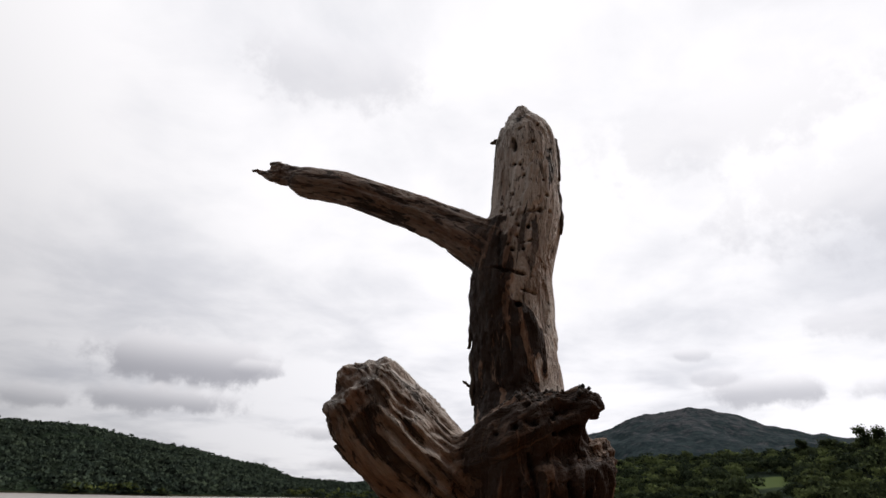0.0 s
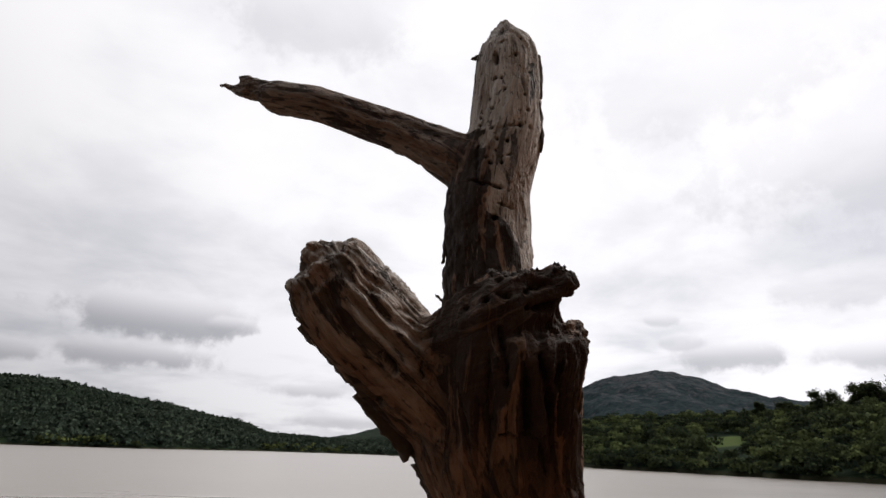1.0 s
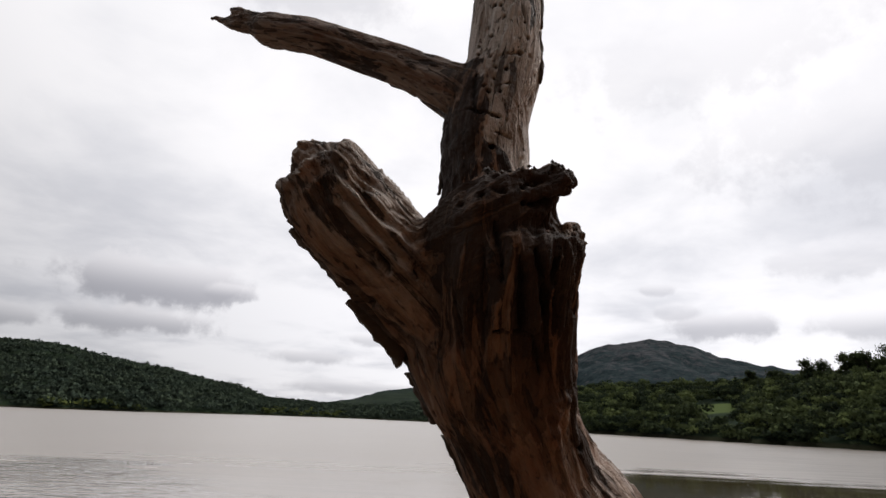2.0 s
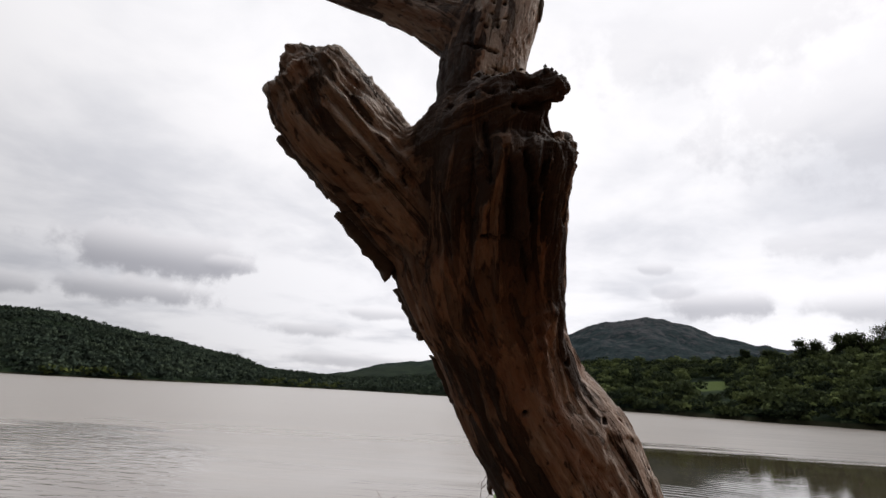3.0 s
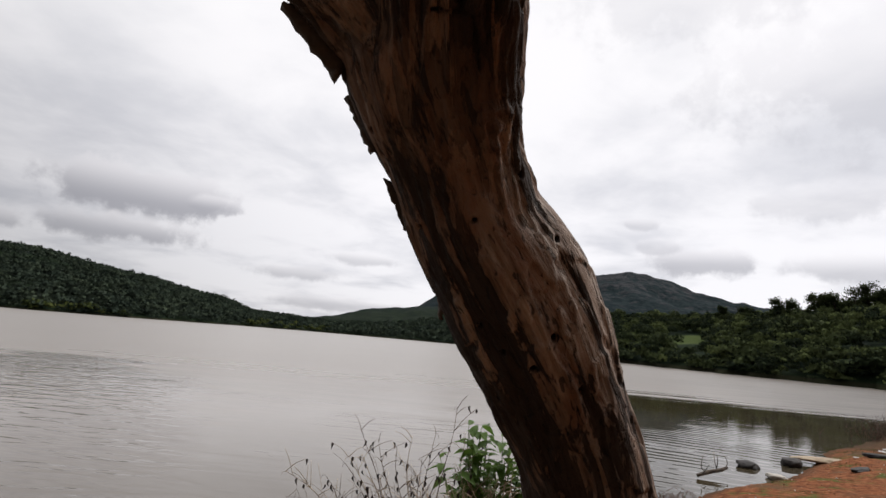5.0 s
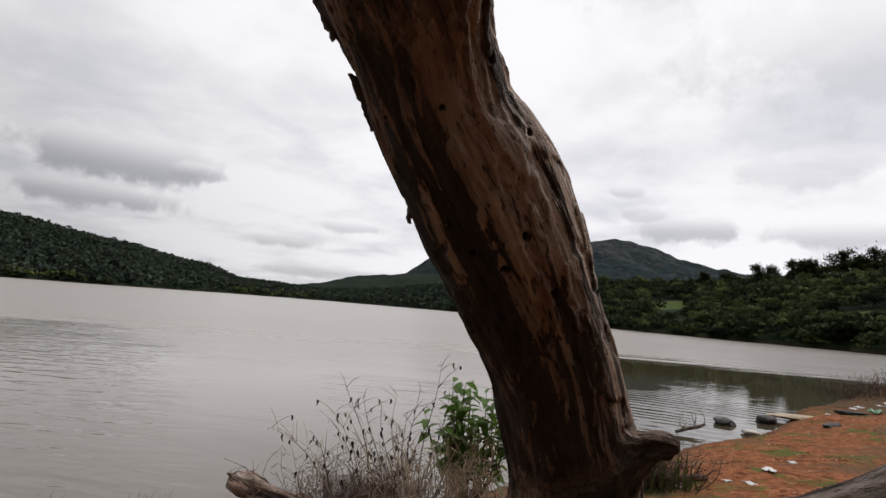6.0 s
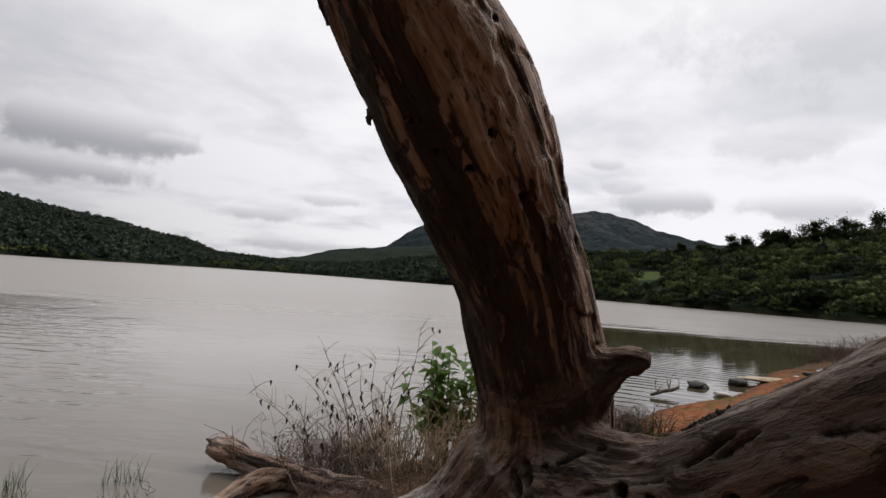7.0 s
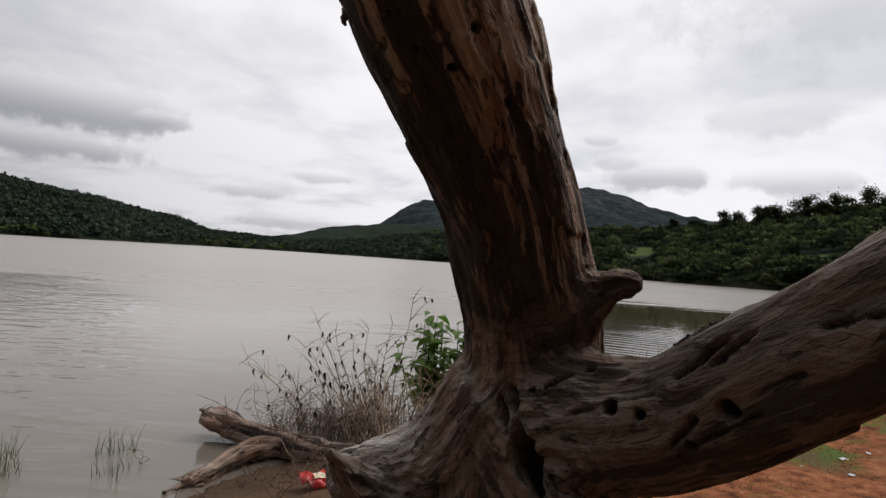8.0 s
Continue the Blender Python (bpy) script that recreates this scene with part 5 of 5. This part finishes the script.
twig_mat("dry_brush", "tangle of fine dry grey twigs on the muddy edge", -1.0, 4.72, 0.34, 0.22, 260, 0.50, DRY, 21, 0.0028)
twig_mat("ground_litter", "dead twigs and straw lying on the muddy bank", -0.55, 3.75, 0.45, 0.35, 150, 0.13, DRY, 25, 0.004)
twig_mat("dry_stalks", "pale dry grass stalks among the weeds", -0.22, 4.45, 0.30, 0.25, 110, 0.75, STRAW, 22, 0.0042)
twig_mat("drift_brush", "heap of dark drift twigs and dead grass on the bank", 2.08, 5.75, 0.19, 0.20, 200, 0.46, DRY, 23, 0.005)
twig_mat("bank_brush", "dry leafless brush along the far bank", 13.7, 17.7, 0.85, 0.95, 420, 0.85, DRY, 24, 0.006)


def green_bush():
    r = random.Random(9)
    base = Vector((0.08, 4.85, max(at_ground(0.08, 4.85), 0) - 0.03))
    bush = thing("green_bush", "leafy green shrub beside the dry weeds at the waterline", "bush", base)
    sizes = [leaf_mesh("leaf", ln, wd, LEAF, 0.22, 0.35) for ln, wd in ((0.17, 0.078), (0.13, 0.062), (0.20, 0.088))]
    for s in range(28):
        aa = r.uniform(0, 6.28)
        spread = r.uniform(0.08, 0.55)
        top = base + Vector((math.cos(aa) * spread * 0.95, math.sin(aa) * spread * 0.6, r.uniform(0.60, 1.32) * (1.0 - 0.25 * spread)))
        start = base + Vector((math.cos(aa) * 0.06, math.sin(aa) * 0.06, 0))
        mid = start.lerp(top, 0.5) + Vector((math.cos(aa), math.sin(aa), 0)) * 0.06
        rows = [(*start, 0.010), (*mid, 0.007), (*top, 0.003)]
        part("stem", tube("stem", rows, STRAW if s % 4 == 0 else LEAF, 0.08, 5), bush)
        c = spline(rows, 0.03)
        for k in range(12):
            p = c[int(len(c) * (0.36 + 0.63 * k / 11))]
            turn = pose(p[0] - base.x, p[1] - base.y, p[2] - base.z, r.uniform(-25, 25), r.uniform(-50, 25), k * 137 + r.uniform(-30, 30))
            ob = part("leaf", r.choice(sizes), bush, at=turn)


green_bush()


def driftwood_log():
    log = thing("driftwood_log", "grey-brown weathered log with a forked broken end lying at the waterline", "log", (-1.5, 4.4, 0.0))
    body = [(-0.25, 3.95, 0.10, 0.13), (-0.80, 4.08, 0.10, 0.125), (-1.25, 4.32, 0.11, 0.115), (-1.60, 4.50, 0.11, 0.105), (-1.95, 4.66, 0.15, 0.115), (-2.11, 4.72, 0.17, 0.112), (-2.16, 4.745, 0.178, 0.095)]
    prong = [(-1.30, 4.36, 0.10, 0.09), (-1.50, 4.18, 0.10, 0.09), (-1.66, 3.92, 0.06, 0.08), (-1.76, 3.70, 0.03, 0.075), (-1.81, 3.60, 0.01, 0.06)]
    part("log_body", grained("log_body", body, 0.012, 56, 0.22, 3.0, 0.25), log)
    part("prong", grained("prong", prong, 0.012, 44, 0.30, 8.0, 0.15), log)
    for k, (p, d) in enumerate((((-2.15, 4.72, 0.23), (-0.07, -0.02, 0.03)), ((-1.80, 3.62, 0.05), (-0.11, -0.10, 0.03)), ((-1.84, 3.58, 0.02), (-0.07, -0.14, -0.01)), ((-1.78, 3.60, 0.0), (-0.10, -0.04, 0.0)), ((-2.14, 4.70, 0.13), (-0.06, -0.04, 0.0)))):
        p, d = np.array(p), np.array(d)
        part("splinter", grained("splinter", [(*(p - d * 0.8), 0.035), (*(p + d * 0.4), 0.026), (*(p + d), 0.006)], 0.01, 12, 0.3, 1.0 + k, 0.2), log)


driftwood_log()


def boulder(name, label, category, x, y, sx, sy, sz, mat, seed, sink=0.3, group=""):
    bm = bmesh.new()
    bmesh.ops.create_icosphere(bm, subdivisions=4, radius=1.0)
    for q in bm.verts:
        n = noise.noise(q.co * 1.3 + Vector((seed, 0, 0))) * 0.28 + noise.noise(q.co * 3.5 + Vector((seed, 3, 0))) * 0.12 + noise.noise(q.co * 9 + Vector((seed, 3, 0))) * 0.04
        q.co = q.co * (1 + n)
        if q.co.z > 0.55:
            q.co.z = 0.55 + (q.co.z - 0.55) * 0.3
        q.co = Vector((q.co.x * sx, q.co.y * sy, q.co.z * sz))
    me = bpy.data.meshes.new(name)
    bm.to_mesh(me)
    bm.free()
    me.polygons.foreach_set("use_smooth", np.ones(len(me.polygons), bool))
    me.materials.append(mat)
    ob = new(name, me)
    ob.location = (x, y, max(at_ground(x, y), 0) + sz * (0.5 - sink))
    ob.rotation_euler = (0, 0, seed)
    tagged(ob, label, category, group)


boulder("rock", "dark wet rock sitting in the shallow water", "rock", 5.55, 11.6, 0.24, 0.2, 0.13, STONE_DARK, 1.3, 0.3, "dark rocks")
boulder("rock", "dark rock at the end of a stone slab", "rock", 6.78, 12.3, 0.26, 0.20, 0.16, STONE_DARK, 4.1, 0.2, "dark rocks")
boulder("stone", "pale rounded stone on the water's edge", "stone", 5.60, 10.55, 0.20, 0.11, 0.07, STONE_PALE, 2.2, -0.15)
boulder("stone_slab", "flat buff sandstone slab lying on the shore", "stone", 7.75, 12.75, 0.72, 0.26, 0.055, SLAB, 0.1, 0.0)
boulder("rock", "flat dark rock lying on red soil", "rock", 7.25, 10.8, 0.40, 0.10, 0.05, STONE_DARK, 0.7, 0.1, "dark rocks")
boulder("rock", "flat dark rock lying on red soil", "rock", 8.9, 12.7, 0.35, 0.12, 0.07, STONE_DARK, 6.0, 0.1, "dark rocks")


def litter(name, label, x, y, size, mat, seed, lift=0.02, flat=0.20):
    """A crumpled sheet of rubbish."""
    bm = bmesh.new()
    bmesh.ops.create_grid(bm, x_segments=9, y_segments=9, size=0.5)
    for q in bm.verts:
        c = Vector((q.co.x * 3.1 + seed, q.co.y * 3.1, seed * 1.7))
        q.co.z = flat * (noise.noise(c) * 0.5 + noise.noise(c * 2.4) * 0.25)
        q.co.x *= 1 + 0.3 * noise.noise(c * 0.7 + Vector((9, 0, 0)))
        q.co.y *= 0.62 + 0.3 * noise.noise(c * 0.9 + Vector((0, 9, 0)))
    low = min(q.co.z for q in bm.verts)
    for q in bm.verts:
        q.co = Vector((q.co.x, q.co.y, q.co.z - low)) * size
    bmesh.ops.solidify(bm, geom=bm.faces[:], thickness=0.004)
    me = bpy.data.meshes.new(name)
    bm.to_mesh(me)
    bm.free()
    me.polygons.foreach_set("use_smooth", np.ones(len(me.polygons), bool))
    me.materials.append(mat)
    ob = new(name, me)
    ob.location = (x, y, max(at_ground(x, y), 0) + lift - 0.015)
    ob.rotation_euler = (0, 0, seed * 2.1)
    return tagged(ob, label, "litter", "litter on the bank")


for k, (x, y, s) in enumerate([(3.66, 6.28, 0.20), (4.25, 6.85, 0.13), (3.16, 5.72, 0.15), (2.32, 5.62, 0.15), (2.42, 5.78, 0.12), (2.22, 5.70, 0.10), (3.0, 5.9, 0.10), (8.46, 12.85, 0.16), (9.6, 13.7, 0.22), (10.08, 14.16, 0.34), (10.9, 14.6, 0.26), (11.4, 14.9, 0.36), (12.4, 15.8, 0.3), (3.2, 3.7, 0.06), (3.0, 3.35, 0.05), (3.55, 3.9, 0.05), (3.4, 4.3, 0.06)]):
    litter("plastic_scrap", "crumpled white plastic scrap lying on the ground", x, y, s, PLASTIC, 1.7 * k + 0.4)
litter("plastic_bag", "green plastic bag lying on the bank", 9.43, 12.72, 0.34, GREENBAG, 3.3, 0.02, 0.5)
wrapper = litter("snack_wrapper", "crumpled red wrapper with a cream print", -0.80, 3.34, 0.22, RED, 2.4, 0.03, 0.7)
wrapper.rotation_euler = (0.15, 0.1, 0.5)


def wrapper_print():
    bm = bmesh.new()
    bmesh.ops.create_grid(bm, x_segments=4, y_segments=4, size=0.05)
    for q in bm.verts:
        q.co.z = 0.012 * noise.noise(q.co * 30)
        q.co.y *= 0.7
    bmesh.ops.solidify(bm, geom=bm.faces[:], thickness=0.003)
    me = bpy.data.meshes.new("print")
    bm.to_mesh(me)
    bm.free()
    me.materials.append(CREAM)
    ob = new("print", me)
    ob.parent = wrapper
    ob.location = (0.03, 0.0, 0.075)


wrapper_print()


def stick(name, label, rows, twigs, mat, seed):
    r = np.random.default_rng(seed)
    x, y, z = rows[0][:3]
    st = thing(name, label, "stick", (x, y, z))
    part("stick", tube("stick", rows, mat, 0.05, 8, 0.2, seed), st)
    c = spline(rows, 0.05)
    for k in range(twigs):
        p = c[r.integers(2, len(c) - 1), :3]
        e = p + np.array((r.normal() * 0.14, r.normal() * 0.08, r.uniform(0.12, 0.4)))
        part("twig", tube("twig", [(*p, 0.010), (*(0.5 * (p + e) + r.normal(size=3) * 0.04), 0.008), (*e, 0.004)], mat, 0.05, 5), st)


stick("drift_stick", "broken drift stick with bare twigs at the waterline", [(3.95, 9.98, 0.05, 0.030), (4.22, 10.14, 0.10, 0.036), (4.48, 10.28, 0.13, 0.034), (4.62, 10.36, 0.17, 0.020)], 5, DRIFT, 31)
stick("dead_branch", "dead grey branch lying on the bank behind the trunk", [(1.9, 5.6, 0.22, 0.05), (2.3, 5.75, 0.30, 0.045), (2.75, 5.85, 0.33, 0.035)], 6, DRY, 32)


def blades(name, label, spots, count, tall, seed, spread, mat=None, thin=0.004):
    """Grass blades, thin tapered strips with a bend."""
    r = np.random.default_rng(seed)
    v, f, n = [], [], 0
    for x0, y0 in spots:
        xs, ys = x0 + r.normal(size=count) * spread, y0 + r.normal(size=count) * spread
        zs = np.maximum(near_height(xs, ys)[0], -0.05) - 0.01
        for x, y, z in zip(xs, ys, zs):
            h = tall * r.uniform(0.35, 1.0)
            aa = r.uniform(0, 6.28)
            lean = np.array((math.cos(aa), math.sin(aa), 0)) * h * r.uniform(0.05, 0.5)
            across = np.array((-math.sin(aa + 0.6), math.cos(aa + 0.6), 0)) * thin
            for u in (0.0, 0.4, 0.75, 1.0):
                p = np.array((x, y, z)) + lean * u * u + np.array((0, 0, h * u * (1 - 0.12 * u)))
                w = across * (1 - 0.85 * u)
                v += [p - w, p + w]
            for q in range(3):
                f.append((n + 2 * q, n + 2 * q + 1, n + 2 * q + 3, n + 2 * q + 2))
            n += 8
    ob = new(name, fast_mesh(name, np.array(v), np.array(f), mat or GRASS, True))
    tagged(ob, label, "grass", kind="stuff")


blades("water_grass", "thin green grass blades standing in shallow water", [(-2.75, 4.15), (-2.62, 4.2), (-3.35, 3.75), (-3.2, 3.6), (-3.45, 3.9), (-2.45, 3.75)], 22, 0.34, 41, 0.055)
grass_rng = random.Random(77)
patches = [(grass_rng.uniform(1.6, 5.5), 0) for k in range(46)]
patches = [(x, min(x + 3.4, grass_rng.uniform(2.6, 8.5))) for x, _ in patches]
blades("bank_grass", "short green grass patches on red soil", patches + [(3.3, 3.9), (3.1, 3.6), (3.6, 4.1), (2.9, 3.9), (3.4, 4.4), (3.9, 4.6)], 150, 0.035, 42, 0.13, thin=0.0022)
blades("shore_weeds", "green weeds along the bank", [(9.2, 14.2), (9.8, 14.4), (11.8, 15.2), (7.7, 11.8), (5.2, 10.0)], 110, 0.07, 43, 0.16)
blades("heap_leaves", "drooping green leaves on the drift heap", [(2.1, 5.8), (1.98, 5.6), (2.22, 5.6)], 40, 0.46, 44, 0.13, None, 0.018)


def crumbs(name, label, centre, reach, count, size, seed):
    """Rotten crumbs lying where the wood faces up."""
    r = np.random.default_rng(seed)
    ok = np.where((np.linalg.norm((SKIN[0] - centre) / reach, axis=1) < 1) & (SKIN[1][:, 2] > 0.15))[0]
    vs, fs, n = [], [], 0
    for k in r.choice(ok, count):
        bmv = np.array([(1, 0, 0), (-1, 0, 0), (0, 1, 0), (0, -1, 0), (0, 0, 1), (0, 0, -1)], float) * r.uniform(0.5, 1.3, (6, 3)) * size * r.uniform(0.3, 1.4)
        vs.append(bmv + SKIN[0][k] + r.normal(size=3) * 0.0012)
        fs.append(np.array([(0, 2, 4), (2, 1, 4), (1, 3, 4), (3, 0, 4), (2, 0, 5), (1, 2, 5), (3, 1, 5), (0, 3, 5)]) + n)
        n += 6
    ob = new(name, fast_mesh(name, np.vstack(vs), np.vstack(fs), DEBRIS))
    tagged(ob, label, "wood crumbs", kind="stuff")


crumbs("wood_crumbs", "dark rotten wood crumbs lying on the limb", (0.292, 0.035, 1.782), (0.045, 0.055, 0.035), 520, 0.0029, 51)
crumbs("rotten_crumbs", "dark rotten crumbs on the broken limb top", (-0.115, -0.222, 2.56), (0.065, 0.06, 0.04), 260, 0.0034, 52)


def clods(name, label, x0, x1, y0, y1, count, size, mat, seed):
    """Clods and pebbles strewn over the bare soil."""
    r = np.random.default_rng(seed)
    x, y = r.uniform(x0, x1, count), r.uniform(y0, y1, count)
    z, s, _ = near_height(x, y)
    keep = s > 0.12
    x, y, z = x[keep], y[keep], z[keep]
    n = len(x)
    corner = np.array([(1, 0, 0), (-1, 0, 0), (0, 1, 0), (0, -1, 0), (0, 0, 0.7), (0, 0, -0.7)], float)
    big = (size * (0.35 + 1.3 * r.random(n) ** 3))[:, None, None]
    v = np.stack([x, y, z], -1)[:, None] + corner[None] * r.uniform(0.5, 1.3, (n, 6, 3)) * big
    f = np.array([(0, 2, 4), (2, 1, 4), (1, 3, 4), (3, 0, 4), (2, 0, 5), (1, 2, 5), (3, 1, 5), (0, 3, 5)])
    f = (f[None] + 6 * np.arange(n)[:, None, None]).reshape(-1, 3)
    tagged(new(name, fast_mesh(name, v.reshape(-1, 3), f, mat, True)), label, "clods", kind="stuff")


CLOD = make_plain("red_earth_clod", (0.15, 0.055, 0.026), (0.46, 0.22, 0.12), 6.0, 0.95)
clods("soil_clods", "red earth clods strewn over the bank", 2.0, 10.0, 3.0, 14.5, 9000, 0.012, CLOD, 61)
clods("pebbles", "pale pebbles strewn over red soil", 2.0, 9.0, 3.0, 13.0, 420, 0.014, STONE_PALE, 62)
